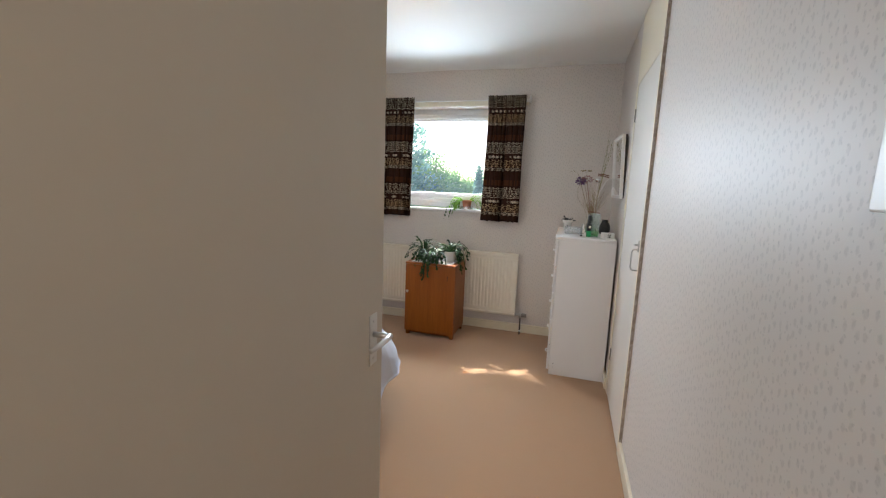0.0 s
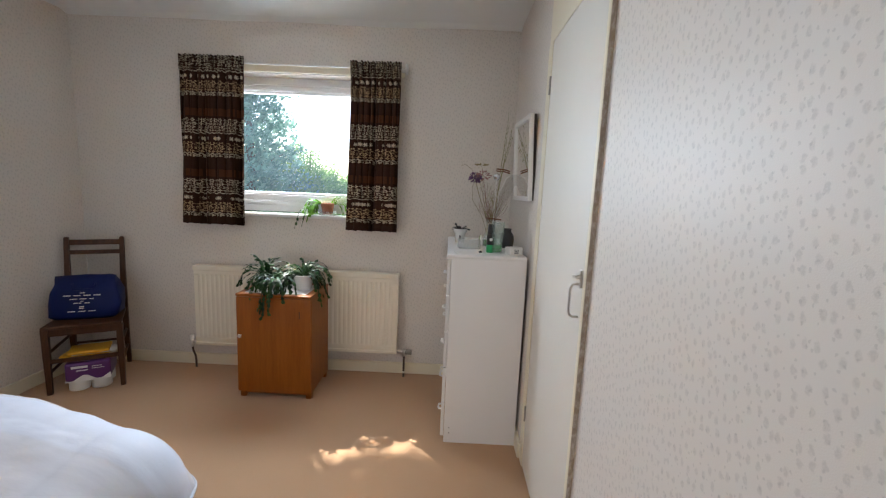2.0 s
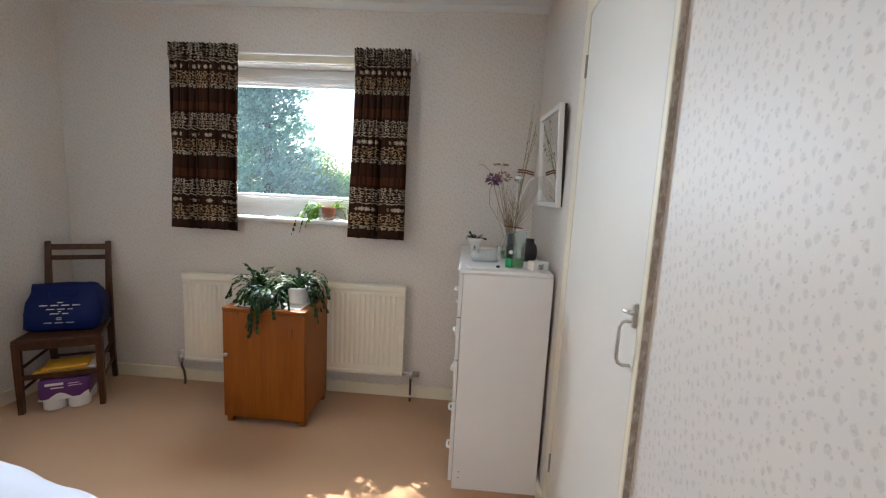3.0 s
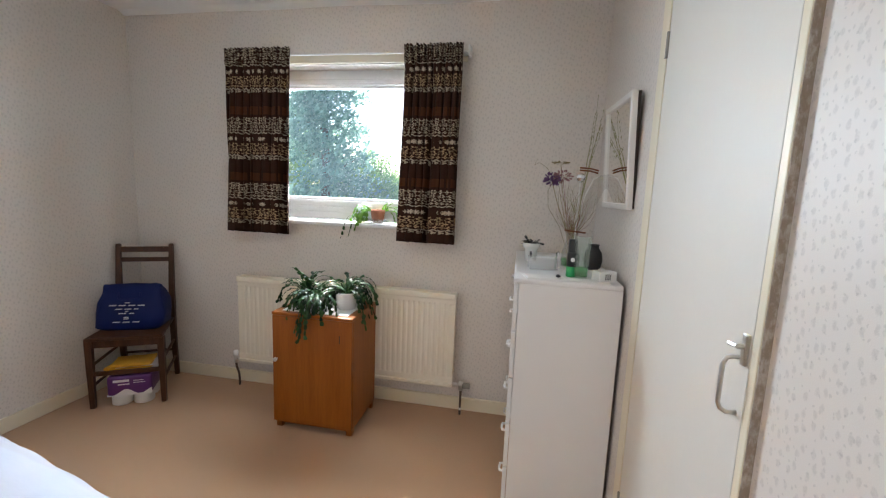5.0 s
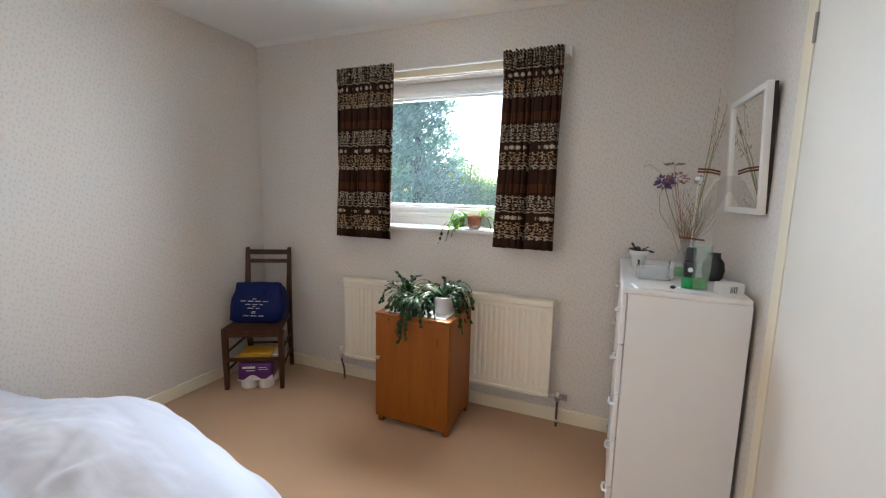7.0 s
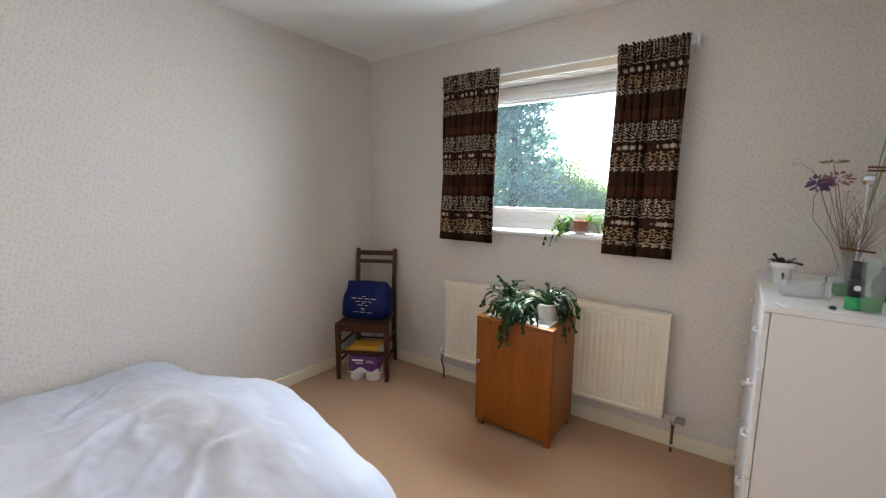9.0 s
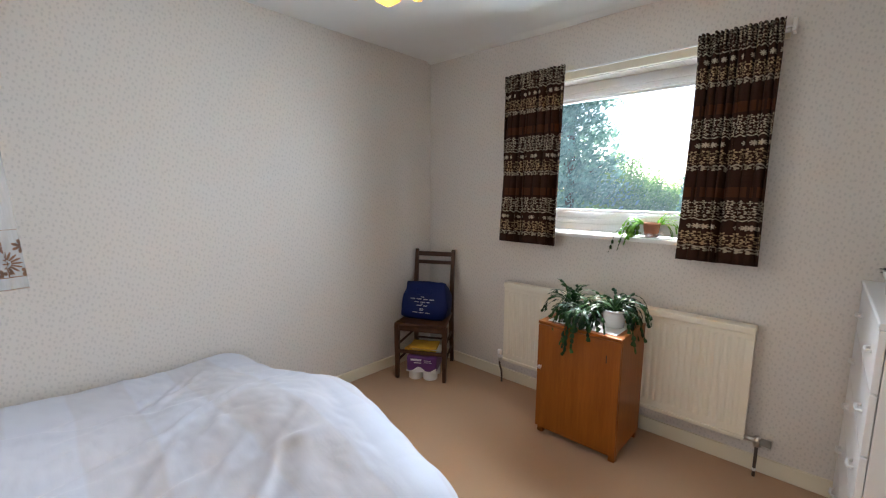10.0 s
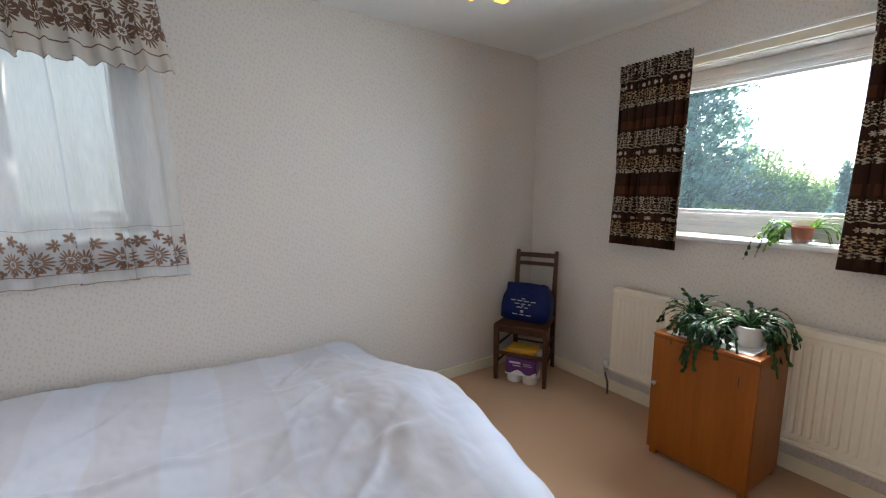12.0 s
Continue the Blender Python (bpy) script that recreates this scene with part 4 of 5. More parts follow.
# local places are relative to the vase
stem([(0, 0, 0.02), (-0.03, 0.0, 0.18), (-0.075, 0.04, 0.30), (-0.105, 0.06, 0.40)], 0.0018, STRAW, "flower_stem", ob)
floret_head((-0.110, 0.065, 0.415), 0.032, 70, LILAC, "flower_head", ob, 1, 0.8, 0.019, "dried lilac flower head")
stem([(0.0, 0.01, 0.02), (-0.02, 0.03, 0.2), (-0.05, 0.1, 0.36), (-0.065, 0.12, 0.49)], 0.0014, STRAW, "flower_stem", ob)
floret_head((-0.066, 0.122, 0.50), 0.038, 60, STRAW, "flower_head", ob, 2, 0.25, 0.010, "flat dried umbel")
stem([(0.0, 0.0, 0.02), (-0.03, 0.03, 0.25), (-0.055, 0.05, 0.41)], 0.0014, PINK_DRY, "flower_stem", ob)
floret_head((-0.058, 0.052, 0.43), 0.042, 60, PINK_DRY, "flower_head", ob, 3, 0.7, 0.015, "faded pink dried flower head")
stem([(0.01, 0.0, 0.02), (0.015, 0.0, 0.2), (0.02, 0.02, 0.40)], 0.003, CARD, "flower_stem", ob, label="white stick")
part("foil_ball", lathe([(0.004, -0.022), (0.017, -0.015), (0.023, 0.0), (0.018, 0.014), (0.004, 0.022)], 12, (0.022, 0.022, 0.425)), FOIL, ob, "crumpled silver foil ball")
for k in range(58):
    a, lean = rnd.uniform(-2.4, 0.3), rnd.uniform(0.02, 0.13)
    top = (lean * math.cos(a) - 0.02, lean * math.sin(a) * 0.6 + 0.05, rnd.uniform(0.24, 0.40))
    bend = (rnd.uniform(-0.05, 0.05), rnd.uniform(-0.03, 0.03))
    stem([(0, 0, 0.03), (top[0] * 0.2, top[1] * 0.2, 0.16), (top[0] * 0.55 + bend[0], top[1] * 0.6 + bend[1], 0.16 + 0.5 * (top[2] - 0.16)), top], 0.0011, rnd.choice((STRAW, PINK_DRY, RUST, GREEN_STEM)), "dried_grass", ob, 8, 0.0005)
stem([(-0.01, 0, 0.05), (-0.06, 0.0, 0.19), (-0.12, 0.0, 0.28), (-0.125, 0.02, 0.36), (-0.10, 0.04, 0.41)], 0.0013, STRAW, "dried_grass", ob, 16)
stem([(0, 0, 0.05), (-0.07, 0.08, 0.38), (-0.13, 0.11, 0.47), (-0.17, 0.12, 0.50), (-0.195, 0.12, 0.485), (-0.18, 0.12, 0.52)], 0.0013, STRAW, "dried_grass", ob, 20, 0.0006, "thin curled tendril")
for k in range(6):
    tip = (0.105 + rnd.uniform(-0.03, 0.02), 0.12 + rnd.uniform(-0.05, 0.06), 0.66 + rnd.uniform(0, 0.18))
    stem([(0.0, 0.0, 0.05), (0.03, 0.03, 0.30), (0.06 + rnd.uniform(-0.01, 0.012), 0.07, 0.52), tip], 0.0015, GREEN_STEM, "tall_grass", ob, 14, 0.0006)
    bm = bmesh.new()
    for q in range(12):
        t = rnd.uniform(0.35, 1.0)
        p = Vector((0.045, 0.05, 0.40)).lerp(Vector(tip), t)
        d = Vector((rnd.uniform(-0.4, 0.4), rnd.uniform(-0.4, 0.4), 1)).normalized()
        add_segment(bm, p, p + d * 0.013, 0.0028, d.orthogonal().normalized())
    tagged(part("grass_ear", bm, GREEN_STEM, ob), kind="stuff")
stem([(0.03, 0.03, 0.17), (0.045, 0.04, 0.33), (0.085, 0.05, 0.425), (0.125, 0.05, 0.44), (0.155, 0.04, 0.415)], 0.004, CARD, "feather", ob, 18, 0.0012, "pale curved feather")
bm = bmesh.new()
rows = []
for k in range(25):
    t = k / 24
    mid = Vector((0.012 + 0.15 * t + 0.01 * math.sin(3 * t), 0.02 + 0.02 * t, 0.17 + 0.27 * math.sin(1.9 * t)))
    wide = 0.042 * math.sin(math.pi * (0.12 + 0.8 * t)) * (0.85 + 0.3 * rnd.random())
    rows.append([bm.verts.new(mid + Vector((wide * q * 0.9, 0.006 * abs(q), -wide * q * 0.4))) for q in (-0.5, 0.0, 1.0)])
for one, two in zip(rows, rows[1:]):
    for i in range(2):
        bm.faces.new((one[i], one[i + 1], two[i + 1], two[i]))
part("plume", bm, PLUME, ob, "thin pale drooping plume", smooth=True)
for dz in (0.0, 0.012):
    stem([(0.02, 0.06, 0.475 - dz), (0.07, 0.06, 0.472 - dz), (0.105, 0.055, 0.462 - dz)], 0.004, RUST, "twig", ob, 6)
stem([(-0.035, 0.0, 0.175), (0.02, -0.02, 0.172), (0.06, -0.01, 0.168)], 0.004, RUST, "twig", ob, 6)

ob = thing("spray_can", "black roll-on bottle with a green base", "bottle", (-0.203, -0.745, HT))
part("body", lathe([(0.020, 0.0), (0.0225, 0.004), (0.0225, 0.045)], 22), GREEN_CAP, ob, "shiny green base", smooth=True)
part("sleeve", lathe([(0.0222, 0.045), (0.0222, 0.10), (0.019, 0.106)], 22), BLACK_PLASTIC, ob, smooth=True)
part("cap", lathe([(0.0185, 0.106), (0.0190, 0.112), (0.0185, 0.155), (0.015, 0.160)], 22), BLACK_PLASTIC, ob, smooth=True)
emblem = part("emblem", lathe([(0.009, 0), (0.009, 0.001)], 14), WHITE_PRINT, ob)
emblem.matrix_local = pose(0, -0.0222, 0.075, 90, 0, 0)
ob = thing("tumbler", "frosted glass tumbler with green liquid in it", "tumbler", (-0.167, -0.762, HT))
part("glass", lathe([(0.024, 0), (0.027, 0.003), (0.034, 0.172), (0.0325, 0.172), (0.0255, 0.008), (0.001, 0.007)], 26, cap=False), FROST, ob, smooth=True)
part("liquid", lathe([(0.001, 0.0085), (0.0240, 0.009), (0.0258, 0.046), (0.001, 0.0465)], 24), GREEN_GLASS, ob, "bright green liquid", smooth=True)
solid("round_vase", lathe([(0.026, 0), (0.037, 0.012), (0.043, 0.045), (0.038, 0.08), (0.024, 0.10), (0.022, 0.112), (0.026, 0.118), (0.019, 0.118), (0.017, 0.1)], 26), GREY_STONE,
      "dark grey round stoneware vase on the chest", "vase", place=(-0.082, -0.52, HT), smooth=True)
solid("glass_figure", lathe([(0.012, 0), (0.016, 0.01), (0.009, 0.03), (0.014, 0.045), (0.008, 0.06), (0.010, 0.07), (0.003, 0.078)], 16), CLEAR,
      "small clear glass stopper standing on the chest", "ornament", place=(-0.245, -0.56, HT), smooth=True)
ob = thing("carton", "small white carton with a printed bar code", "carton", (-0.076, -0.79, HT), 24)
part("box", box((-0.040, -0.022, 0), (0.040, 0.030, 0.042), 0.002), CARD, ob)
for i, w in enumerate((3, 1, 2, 1, 3, 1, 2, 3)):
    part("bar", box((-0.012 + i * 0.0032, -0.0226, 0.008), (-0.012 + i * 0.0032 + w * 0.0007, -0.0218, 0.032)), INK, ob)
solid("pebble", lathe([(0.004, 0), (0.010, 0.003), (0.009, 0.009), (0.003, 0.012)], 12), GREY_STONE, "tiny dark trinket on the leaflet", "trinket", place=(-0.262, -0.815, HT + 0.006), smooth=True)

# ---- mirrors on the east wall ----


def wall_mirror(name, y0, y1, z0, z1, x, w, label, tilt=0.0, lean=0.0):
    ob = thing(name, label, "mirror", (x, (y0 + y1) / 2, (z0 + z1) / 2))
    hy, hz = (y1 - y0) / 2, (z1 - z0) / 2
    for lo, hi in (((-0.022, -hy, -hz), (0, -hy + w, hz)), ((-0.022, hy - w, -hz), (0, hy, hz)),
                   ((-0.022, -hy + w, -hz), (0, hy - w, -hz + w)), ((-0.022, -hy + w, hz - w), (0, hy - w, hz))):
        part("frame_bar", box(lo, hi, 0.003), PAINTED_FRAME, ob)
    part("glass", box((-0.012, -hy + w - 0.004, -hz + w - 0.004), (-0.008, hy - w + 0.004, hz - w + 0.004)), MIRROR, ob, "silvered mirror glass")
    part("back_board", box((0.0005, -hy + 0.004, -hz + 0.004), (0.012, hy - 0.004, hz - 0.004)), DARK_WOOD, ob)
    ob.rotation_euler = (0, radians(lean), radians(tilt))
    return ob


wall_mirror("wall_mirror", -0.828, -0.425, 1.370, 1.820, XR - 0.026, 0.023, "white framed mirror hung on the papered wall", 2.8, -2.6)
wall_mirror("wall_mirror", -4.02, -3.393, 1.410, 1.99, XR + 0.0015, 0.035, "white framed mirror close to the bedroom door")

# ---- chair with bag, packs ----
chair = thing("wooden_chair", "dark-stained old wooden chair standing in the corner", "chair", (-2.868, -0.320, 0), 28.8)
bm = box((-0.205, -0.215, 0.432), (0.205, 0.19, 0.452), 0.007, 3)
for v in bm.verts:
    v.co.x *= 1 - 0.20 * (v.co.y + 0.215) / 0.405
part("seat", bm, DARK_OAK, chair)
for x in (-0.195, 0.195):
    bm = bmesh.new()
    rings = []
    for z, h in ((0.0, 0.013), (0.25, 0.017), (0.432, 0.018)):
        rings.append([bm.verts.new((x * 0.97 + sx * h, -0.188 + sy * h, z)) for sx, sy in ((-1, -1), (1, -1), (1, 1), (-1, 1))])
    for a, b in zip(rings, rings[1:]):
        for k in range(4):
            bm.faces.new((a[k], a[(k + 1) % 4], b[(k + 1) % 4], b[k]))
    bm.faces.new(rings[-1])
    bm.faces.new(list(reversed(rings[0])))
    part("front_leg", bm, DARK_OAK, chair)
    bm = bmesh.new()
    rings = []
    for y, z, h in ((0.235, 0.0, 0.013), (0.20, 0.22, 0.016), (0.188, 0.44, 0.018), (0.205, 0.70, 0.016), (0.236, 0.962, 0.013), (0.237, 0.968, 0.009)):
        rings.append([bm.verts.new((x * 0.80 + sx * h, y + sy * h, z)) for sx, sy in ((-1, -1), (1, -1), (1, 1), (-1, 1))])
    for a, b in zip(rings, rings[1:]):
        for k in range(4):
            bm.faces.new((a[k], a[(k + 1) % 4], b[(k + 1) % 4], b[k]))
    bm.faces.new(rings[-1])
    bm.faces.new(list(reversed(rings[0])))
    part("back_post", bm, DARK_OAK, chair)
    for z in (0.14, 0.27):
        part("stretcher", tube([(x * 0.95, -0.18, z), (x * 0.80, 0.205, z + 0.01)], 0.009, 8), DARK_OAK, chair)
for z, y, h in ((0.930, 0.232, 0.019), (0.860, 0.224, 0.015), (0.61, 0.198, 0.015)):
    part("back_rail", box((-0.142, y - 0.008, z - h), (0.142, y + 0.008, z + h), 0.003), DARK_OAK, chair)
part("apron", box((-0.175, -0.196, 0.385), (0.175, -0.180, 0.432), 0.002), DARK_OAK, chair)
part("stretcher", box((-0.175, -0.195, 0.205), (0.175, -0.178, 0.232), 0.003), DARK_OAK, chair)
part("stretcher", tube([(-0.15, 0.205, 0.2), (0.15, 0.205, 0.2)], 0.009, 8), DARK_OAK, chair)

cm = chair.matrix_world.copy()


def on_chair(x, y, z, rz=0):
    p = cm @ Vector((x, y, z))
    return (p.x, p.y, p.z), 28.8 + rz


place, turn = on_chair(-0.012, 0.0, 0.452, -6)
bag = thing("carrier_bag", "full navy carrier bag with white print on the chair", "bag", place, turn)
bm = bmesh.new()
rows = []
prof = [(0.165, 0.080, 0.0), (0.182, 0.094, 0.02), (0.197, 0.098, 0.10), (0.186, 0.085, 0.17), (0.165, 0.055, 0.225), (0.165, 0.026, 0.262), (0.168, 0.010, 0.278)]
for hw, hd, z in prof:
    ring = []
    for k in range(36):
        a = 2 * math.pi * k / 36
        c, s_ = math.cos(a), math.sin(a)
        x = hw * math.copysign(abs(c) ** 0.36, c)
        y = hd * math.copysign(abs(s_) ** 0.30, s_)
        wob = (0.004 if abs(x) < 0.11 and z < 0.2 else 0.014) * noise.noise((x * 14, y * 14, z * 13)) if z > 0 else 0
        ring.append(bm.verts.new((x + wob, y + wob * 1.5 + z * 0.12, z + (wob if z > 0.2 else 0))))
    rows.append(ring)
for a, b in zip(rows, rows[1:]):
    for k in range(36):
        bm.faces.new((a[k], a[(k + 1) % 36], b[(k + 1) % 36], b[k]))
bm.faces.new(list(reversed(rows[0])))
bm.faces.new(rows[-1])
part("sack", bm, NAVY, bag, smooth=True)
part("handle", tube([(-0.062, -0.03, 0.235), (-0.062, -0.044, 0.205), (-0.05, -0.050, 0.195), (0.05, -0.050, 0.195), (0.062, -0.044, 0.205), (0.062, -0.03, 0.235)], 0.006, 8), NAVY, bag, smooth=True)
for z, w, h in ((0.176, 0.030, 0.004), (0.160, 0.200, 0.0075), (0.138, 0.130, 0.005), (0.124, 0.016, 0.004), (0.112, 0.090, 0.005), (0.088, 0.028, 0.004), (0.078, 0.028, 0.004), (0.058, 0.150, 0.004)):
    depth = -0.106 if z < 0.1 else -0.1045 + max(0.0, z - 0.10) * 0.20
    lift = z * 0.12
    n = max(2, int(w / 0.013))
    for i in range(n):
        if n > 3 and i % 4 == 3:
            continue
        x = -w / 2 + w * i / n
        part("print_mark", box((x, depth + lift - 0.004, z - h * 0.32), (x + w / n * 0.72, depth + lift + 0.02, z + h * 0.32)), WHITE_PRINT, bag)

place, turn = on_chair(0.005, -0.085, 0.0, 2)
pack = thing("toilet_roll_pack", "purple wrapped pack of white toilet rolls under the chair", "toilet rolls", place, turn)
for x in (-0.058, 0.058):
    for y in (-0.055, 0.055):
        bm = lathe([(0.052, 0.0), (0.056, 0.004), (0.056, 0.088), (0.052, 0.092), (0.022, 0.092), (0.021, 0.06)], 24)
        roll_ = part("roll", bm, TISSUE, pack, smooth=True)
        roll_.matrix_local = pose(x, y, 0.0)
bm = box((-0.118, -0.116, 0.070), (0.118, 0.116, 0.195), 0.018, 3)
part("wrapper", bm, PURPLE, pack, "purple plastic film", smooth=True)
for lo, hi in (((-0.085, 0.157), (0.0, 0.172)), ((-0.06, 0.138), (0.0, 0.145)), ((0.02, 0.146), (0.085, 0.150)), ((0.02, 0.160), (0.075, 0.164))):
    part("print_mark", box((lo[0], -0.1168, lo[1]), (hi[0], -0.115, hi[1]), 0.0004), WHITE_PRINT, pack)
bm = bmesh.new()
line = [(-0.118 + 0.236 * i / 24, 0.088 + 0.018 * math.sin(i * 0.42 + 3.6)) for i in range(25)]
up = [bm.verts.new((x, -0.1172, z + 0.004)) for x, z in line]
dn = [bm.verts.new((x, -0.1172, 0.069)) for x, z in line]
for i in range(24):
    bm.faces.new((dn[i], dn[i + 1], up[i + 1], up[i]))
part("print_wave", bm, CARD, pack, "pale wavy printed edge")
place, turn = on_chair(0.0, -0.07, 0.195, -8)
ob = thing("envelope_stack", "yellow padded envelopes and white papers on the pack", "envelopes", place, turn)
for i, (mat, w, d, h, rz, dx) in enumerate(((CARD, 0.25, 0.17, 0.008, 8, 0.01), (YELLOW, 0.25, 0.17, 0.022, -4, -0.015), (CARD, 0.23, 0.13, 0.006, 9, 0.03), (YELLOW, 0.22, 0.16, 0.020, 12, 0.0))):
    z = (0.0, 0.008, 0.030, 0.036)[i]
    bm = box((-w / 2, -d / 2, 0), (w / 2, d / 2, h), h * 0.42, 2)
    bmesh.ops.subdivide_edges(bm, edges=[e for e in bm.edges if e.calc_length() > 0.08], cuts=7, use_grid_fill=True)
    for v in bm.verts:
        v.co.z += 0.004 * noise.noise((v.co.x * 12, v.co.y * 12, i * 3.0)) if 0 < i else 0
    name = "envelope" if mat is YELLOW else "paper"
    layer = part(name, bm, mat, ob, smooth=True)
    layer.matrix_local = pose(dx, 0.0, z, 0, 0, rz)

# ---- bed ----
BX0, BX1, BY0, BY1 = -3.10, -1.555, -3.40, -1.815
bed = thing("bed", "low double bed with a dark base along the wall", "bed")
part("base", box((BX0, BY0, 0.06), (BX1 + 0.06, BY1 + 0.03, 0.27), 0.012), painted("grey_brown_divan_cloth", (0.13, 0.10, 0.085), 0.9, 0.1, 0.5), bed)
part("mattress", box((BX0, BY0, 0.27), (BX1 + 0.06, BY1 + 0.03, 0.455), 0.03, 3), CARD, bed)
for x in (BX0 + 0.08, BX1 - 0.02):
    for y in (BY0 + 0.08, BY1 - 0.06):
        part("castor", lathe([(0.02, 0.0), (0.028, 0.01), (0.028, 0.05), (0.02, 0.06)], 14, (x, y, 0)), BLACK_PLASTIC, bed)


rc = random.Random(77)
CREASES = [(-2.35, -2.35, 0.35, 0.55, 0.022), (-2.0, -2.55, 0.25, 0.40, 0.018), (-2.7, -2.5, -0.2, 0.30, 0.020), (-1.75, -2.2, 0.9, 0.28, 0.014),
           (-2.75, -2.05, 0.5, 0.3, 0.012), (-1.62, -2.75, 1.2, 0.35, 0.016), (-2.3, -2.9, 0.1, 0.5, 0.018)]
CREASES += [(rc.uniform(-2.9, -1.55), rc.uniform(-3.0, -1.95), rc.gauss(0.3, 0.5), rc.uniform(0.06, 0.2), rc.uniform(0.005, 0.012)) for _ in range(26)]


def duvet_point(a, b):
    """A point of the cloth: a metres from the head, b metres from the south side of the flat top."""
    la, lb = BX1 - BX0, BY1 - BY0
    da, db = max(0.0, a - la), max(0.0, b - lb)
    dc = max(0.0, -b)
    x, y = BX0 + min(a, la), BY0 + min(max(b, 0.0), lb)
    y += 0.095 * math.exp(-((x + 2.2) / 0.36) ** 2) * min(max(b, 0.0), lb) / lb
    puff = 0.492 + 0.05 * noise.noise((x * 0.9, y * 0.9, 2.0)) + 0.022 * noise.noise((x * 2.6 + y, y * 2.2, 7.0))
    puff += 0.092 * math.exp(-((x + 2.15) / 0.45) ** 2 - ((y + 1.92) / 0.32) ** 2) + 0.06 * math.exp(-((x + 3.0) / 0.4) ** 2 - ((y + 3.2) / 0.6) ** 2)
    puff += 0.055 * math.exp(-((x + 1.83) / 0.38) ** 2 - ((y + 1.86) / 0.26) ** 2)
    # long soft creases
    for cx, cy, lean_, length, high in CREASES:
        turn_ = lean_ + 1.35
        u = (x - cx) * math.cos(turn_) + (y - cy) * math.sin(turn_)
        w = -(x - cx) * math.sin(turn_) + (y - cy) * math.cos(turn_) + 0.04 * noise.noise((u * 5, cx, cy))
        puff += 1.1 * high * math.exp(-(u / length) ** 2) * (math.exp(-(w / 0.023) ** 2) - 0.6 * math.exp(-((w - 0.045) / 0.036) ** 2))
    puff += 0.009 * noise.noise((x * 7, y * 9, 1.0)) + 0.005 * abs(noise.noise((x * 9 + y * 4, y * 19 - x * 5, 4.0)))
    d = max(da, db, dc)
    if d <= 0:
        return Vector((x, y, puff))
    out = Vector((da, db - dc, 0)).normalized()
    r = 0.245
    turn_ = min(d / r, 1.45)
    rest = max(0.0, d - 1.45 * r)
    across = r * math.sin(turn_) + rest * 0.24
    down = r * (1 - math.cos(turn_)) + rest * 0.97
    along = x * 1.0 - y * 1.0 + math.atan2(out.y, out.x) * 0.34
    fold = (math.sin(along * 11.0 + 0.8) + 0.6 * math.sin(along * 23 + 2.0)) * 0.034 * (0.5 + 0.9 * abs(noise.noise((x * 1.3, y * 1.3, 9.0)))) * min(1.0, rest / 0.16)
    fold += 0.012 * noise.noise((x * 6, y * 6, d * 8)) * min(1.0, d / 0.1)
    p = Vector((x, y, puff)) + out * (across + fold)
    p.z -= down
    return p


bm = bmesh.new()
na, nb = 230, 230
la, lb, hang = BX1 - BX0, BY1 - BY0, 0.44
grid = [[bm.verts.new(duvet_point((la + hang) * i / na, -0.3 + (lb + hang + 0.3) * j / nb)) for i in range(na + 1)] for j in range(nb + 1)]
for a, b in zip(grid, grid[1:]):
    for i in range(na):
        bm.faces.new((a[i], a[i + 1], b[i + 1], b[i]))
EDGE = [v.co.copy() for v in grid[-1][::3]] + [row[-1].co.copy() for row in reversed(grid[:-3:3])]
ob = solid("duvet", bm, DUVET, "rumpled white striped duvet spread over the bed", "duvet", smooth=True)
ob.modifiers.new("thickness", "SOLIDIFY").thickness = 0.012
part("hem", tube(EDGE, 0.007, 6), DUVET, ob, "stitched hem of the duvet", smooth=True)

# ---- ceiling lamp ----
LX, LY, LZ = -1.59, -1.79, 2.043
lamp = thing("pendant_lamp", "gold fabric pendant shade with a scalloped fringe, lit", "lamp", (LX, LY, 0))
GOLD = sheer("gold_shade_fabric", (0.72, 0.40, 0.09), 0.05)
FRINGE = sheer("pale_yellow_fringe", (0.85, 0.54, 0.15), 0.12)


def scallop(a, r, h):
    return r * (1 + 0.02 * math.cos(a * 24)), h + (0.032 * (1 - abs(math.cos(a * 4))) if h < LZ + 0.01 else 0.0)


bm = bmesh.new()
add_lathe(bm, [(0.026, LZ + 0.235), (0.055, LZ + 0.23), (0.085, LZ + 0.20), (0.125, LZ + 0.13), (0.140, LZ + 0.075), (0.145, LZ + 0.05)], 48)
part("shade", bm, GOLD, lamp, smooth=True)
bm = bmesh.new()
add_lathe(bm, [(0.147, LZ + 0.055), (0.150, LZ + 0.03), (0.149, LZ)], 96, lobes=scallop)
part("fringe", bm, FRINGE, lamp, "pale yellow scalloped fringe", smooth=True)
bm = bmesh.new()
add_lathe(bm, [(0.146, LZ + 0.050), (0.150, LZ + 0.053), (0.146, LZ + 0.058)], 48)
part("braid", bm, RUST, lamp, "brown braid")
part("holder", lathe([(0.018, LZ + 0.13), (0.02, LZ + 0.14), (0.02, LZ + 0.21), (0.012, LZ + 0.23)], 16), CERAMIC, lamp, smooth=True)
part("cord", tube([(0, 0, LZ + 0.225), (0, 0, H - 0.02)], 0.003, 8), CERAMIC, lamp)
part("ceiling_rose", lathe([(0.045, H - 0.022), (0.045, H - 0.008), (0.04, H)], 24), CERAMIC, lamp, smooth=True)
glow = material("lamp_bulb_glass", (1, 0.85, 0.6), 0.3)
bsdf(glow).inputs["Emission Color"].default_value = (1.0, 0.68, 0.36, 1)
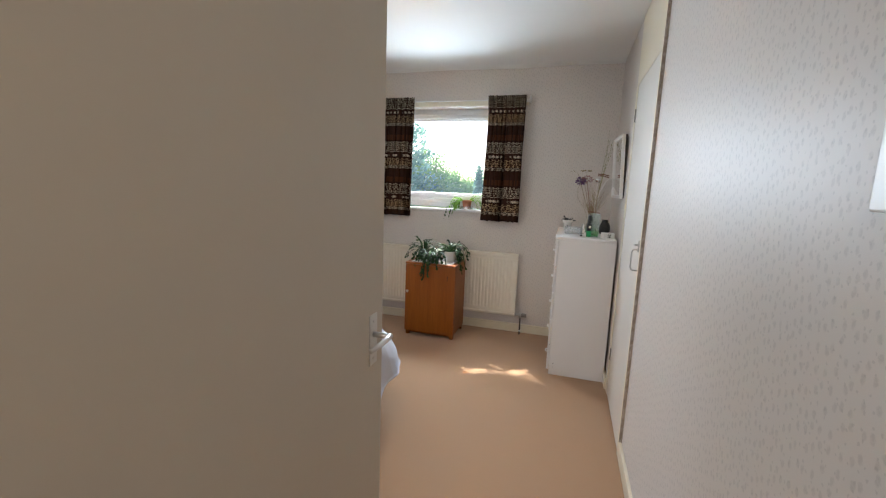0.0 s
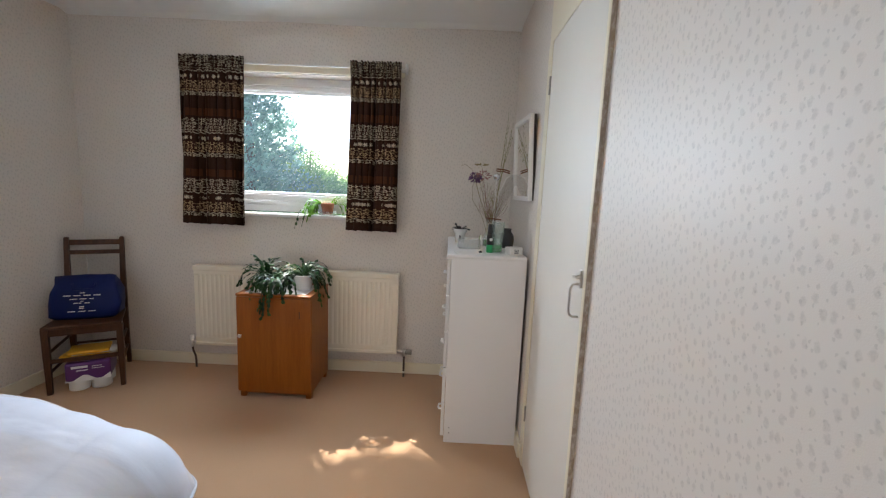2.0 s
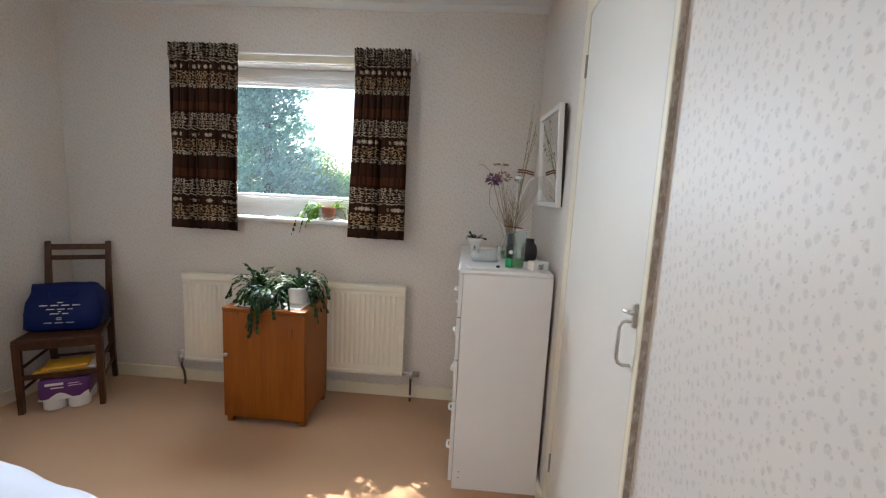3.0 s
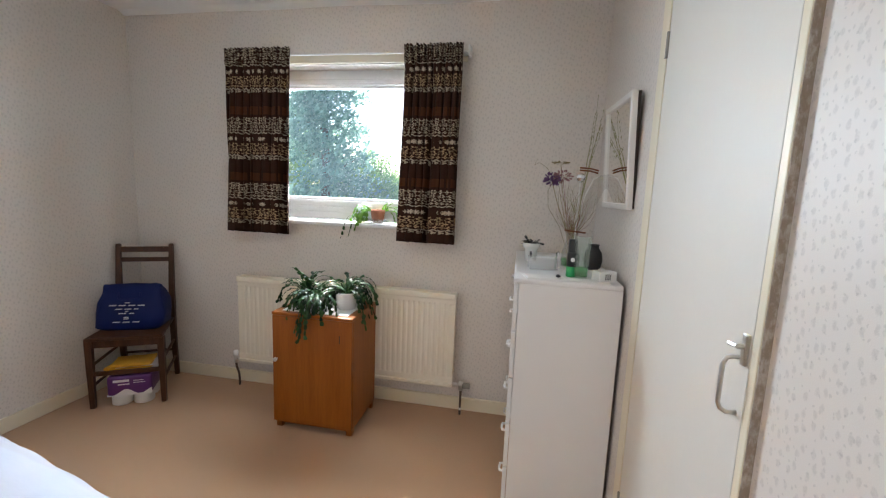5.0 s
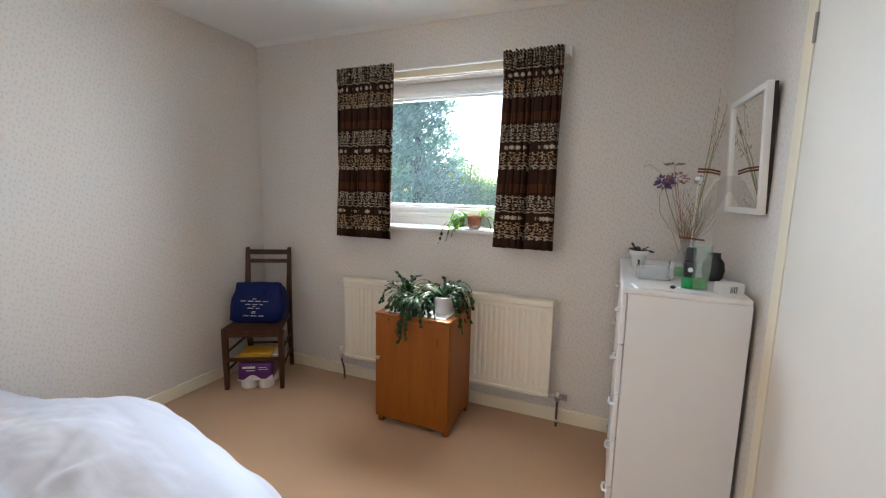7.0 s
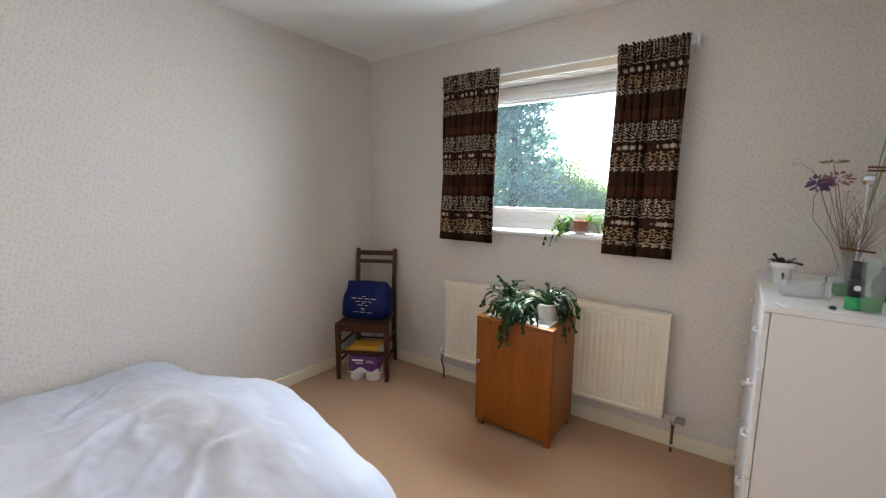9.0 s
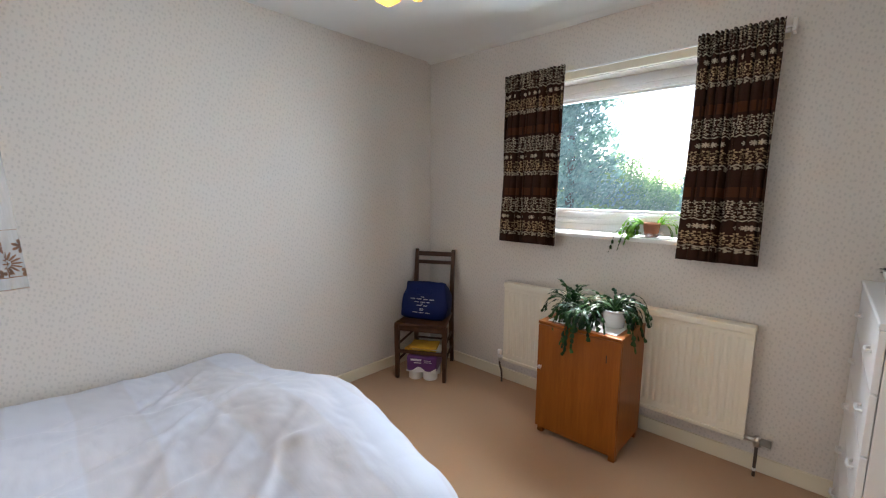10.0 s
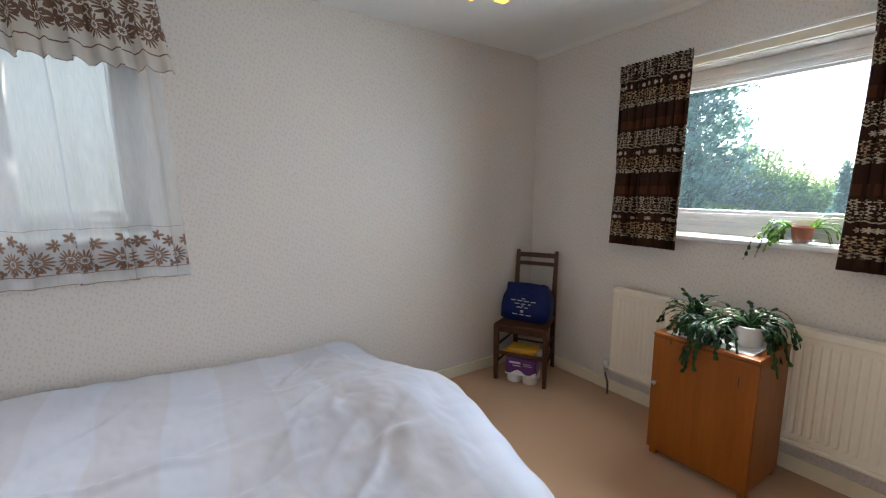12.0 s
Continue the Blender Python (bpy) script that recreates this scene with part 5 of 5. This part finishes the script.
bsdf(glow).inputs["Emission Strength"].default_value = BULB_GLOW
part("bulb", lathe([(0.008, LZ + 0.065), (0.024, LZ + 0.078), (0.029, LZ + 0.10), (0.018, LZ + 0.125), (0.013, LZ + 0.135)], 18), glow, lamp, smooth=True)

# ---- outside ----
GZ = -0.4
bm = bmesh.new()
vs = [bm.verts.new(p) for p in ((-1500, -1500, GZ), (1500, -1500, GZ), (1500, 1500, GZ), (-1500, 1500, GZ))]
bm.faces.new(vs)
solid("ground", bm, GRASS, "lawn of the garden that reaches to the trees", "lawn", "structure")
solid("eaves", box((XL - T, YN + T + 0.002, H), (XR + T, YN + T + 0.14, H + 0.1), 0.004), UPVC, "white boarded eaves over the window", "eaves", "structure")

house = thing("neighbour_house", "cream rendered house beyond the side window", "house")
part("wall", box((-10.0, -10.0, GZ), (-5.7, 1.6, 5.6)), RENDER, house)
bm = bmesh.new()
pts = [(-10.4, -10.4, 5.6), (-5.3, -10.4, 5.6), (-5.3, 2.0, 5.6), (-10.4, 2.0, 5.6), (-7.85, -10.4, 8.0), (-7.85, 2.0, 8.0)]
v = [bm.verts.new(p) for p in pts]
for f in ((0, 3, 2, 1), (1, 2, 5, 4), (3, 0, 4, 5), (0, 1, 4), (2, 3, 5)):
    bm.faces.new([v[i] for i in f])
part("roof", bm, ROOF, house)


def leaf_cloud(bm, centre, radii, count, size, rnd, shell=0.55, rough=0.35, seed=0.0):
    """Many small two-sided leaf clumps in an uneven crown."""
    c = Vector(centre)
    for _ in range(count):
        d = Vector((rnd.gauss(0, 1), rnd.gauss(0, 1), rnd.gauss(0, 1))).normalized()
        bulge = 1 + rough * noise.noise((d * 2.3) + Vector((seed, 0, 0))) + rough * 0.7 * noise.noise((d * 5.5) + Vector((0, seed, 0)))
        k = rnd.uniform(shell, 1.0) * bulge
        p = c + Vector((d.x * radii[0], d.y * radii[1], d.z * radii[2])) * k
        n = Vector((rnd.gauss(0, 1), rnd.gauss(0, 1), rnd.gauss(0, 1))).normalized()
        s, t = n.orthogonal().normalized(), None
        t = n.cross(s)
        a = size * rnd.uniform(0.5, 1.3)
        q = [bm.verts.new(p + s * a * x + t * a * y) for x, y in ((-1, -0.15), (-0.1, -0.55), (1, 0.1), (0.15, 0.6))]
        bm.faces.new(q)


def tree(place, height, trunk, clouds, mat, seed, label, size, name="garden_tree"):
    rnd = random.Random(seed)
    ob = thing(name, label, "tree", place)
    bm = tube([(0, 0, 0), (0.05, 0.02, height * 0.35), (-0.05, 0.05, height * 0.7), (0, 0, height * 0.92)], trunk, 10, trunk * 0.2)
    for k in range(9):
        z = height * rnd.uniform(0.25, 0.8)
        a = rnd.uniform(0, 6.28)
        r = rnd.uniform(0.5, 1.4) * height * 0.14
        add_tube(bm, [(0, 0, z), (math.cos(a) * r * 0.5, math.sin(a) * r * 0.5, z + r * 0.2), (math.cos(a) * r, math.sin(a) * r, z + r * 0.45)], trunk * 0.3, 6, trunk * 0.08)
    part("trunk", bm, BARK, ob, smooth=True)
    bm = bmesh.new()
    for i, (c, r, n) in enumerate(clouds):
        leaf_cloud(bm, c, r, n, size, rnd, 0.35, 0.45, seed + i * 1.7)
    part("crown", bm, mat, ob)
    return ob


tiers = []
rt = random.Random(3)
for k in range(30):
    f = k / 29
    z = 0.5 + 7.2 * f
    r = 2.15 * (1 - f) ** 0.42 + 0.3
    a = rt.uniform(0, 6.28)
    tiers.append(((math.cos(a) * r * 0.5, math.sin(a) * r * 0.5, z), (r * 0.75, r * 0.75, 0.55), 430))
tree((-8.9, 14.5, GZ), 8.4, 0.22, tiers, CONIFER, 11, "tall blue-green conifer behind the garden hedge", 0.125, "conifer")
tree((-6.9, 16.2, GZ), 3.6, 0.10, [((-0.6, 0, 2.0), (1.3, 1.2, 1.55), 7000), ((0.6, 0, 1.55), (1.2, 1.1, 1.2), 6000), ((1.7, 0.2, 1.25), (0.9, 0.9, 1.1), 4000)], HEDGE, 21, "rounded light green garden shrub", 0.065, "shrub")
tree((-4.35, 14.6, GZ), 2.9, 0.07, [((0, 0, 0.75), (0.34, 0.34, 0.8), 900), ((0, 0, 1.5), (0.27, 0.27, 0.9), 800), ((0, 0, 2.2), (0.16, 0.16, 0.55), 400)], CONIFER, 31, "slim dark cypress among the shrubs", 0.08, "cypress")
tree((-3.4, 17.0, GZ), 3.0, 0.10, [((0, 0, 1.3), (1.6, 1.2, 1.3), 6500)], HEDGE, 41, "bushy green garden shrub", 0.065, "shrub")
tree((-12.6, 19.0, GZ), 6.0, 0.16, [((0, 0, 3.0), (2.4, 2.2, 2.6), 9000)], HEDGE, 51, "broad leafy tree behind the conifer", 0.10)
rnd = random.Random(61)
bm = bmesh.new()
for k in range(26):
    x = -16 + k * 0.75
    leaf_cloud(bm, (x, 18.5 + 0.4 * math.sin(k), 0.7 + 0.15 * math.sin(k * 1.9)), (0.8, 0.7, 0.95 + 0.25 * math.sin(k * 0.8)), 900, 0.075, rnd, 0.4, 0.35, k * 0.9)
tagged(solid("hedge", bm, HEDGE, "uneven leafy hedge along the end of the garden", "hedge", "stuff"))

# the garden tree whose boughs dapple the sunlight at the north window
boughs = [((1.75, -0.15, 6.365), (1.0, 0.42, 0.38), 8000), ((1.10, -0.15, 5.76), (0.42, 0.3, 0.32), 90), ((0.0, 0.1, 6.0), (0.9, 0.8, 0.8), 4200),
          ((1.4, -0.1, 7.1), (1.1, 0.8, 0.6), 4200), ((0.0, 0.2, 6.8), (1.2, 1.1, 0.8), 4200)]
tree((-5.4, 2.85, GZ), 6.8, 0.15, boughs, HEDGE, 71, "leafy tree beside the house with overhanging boughs", 0.034)
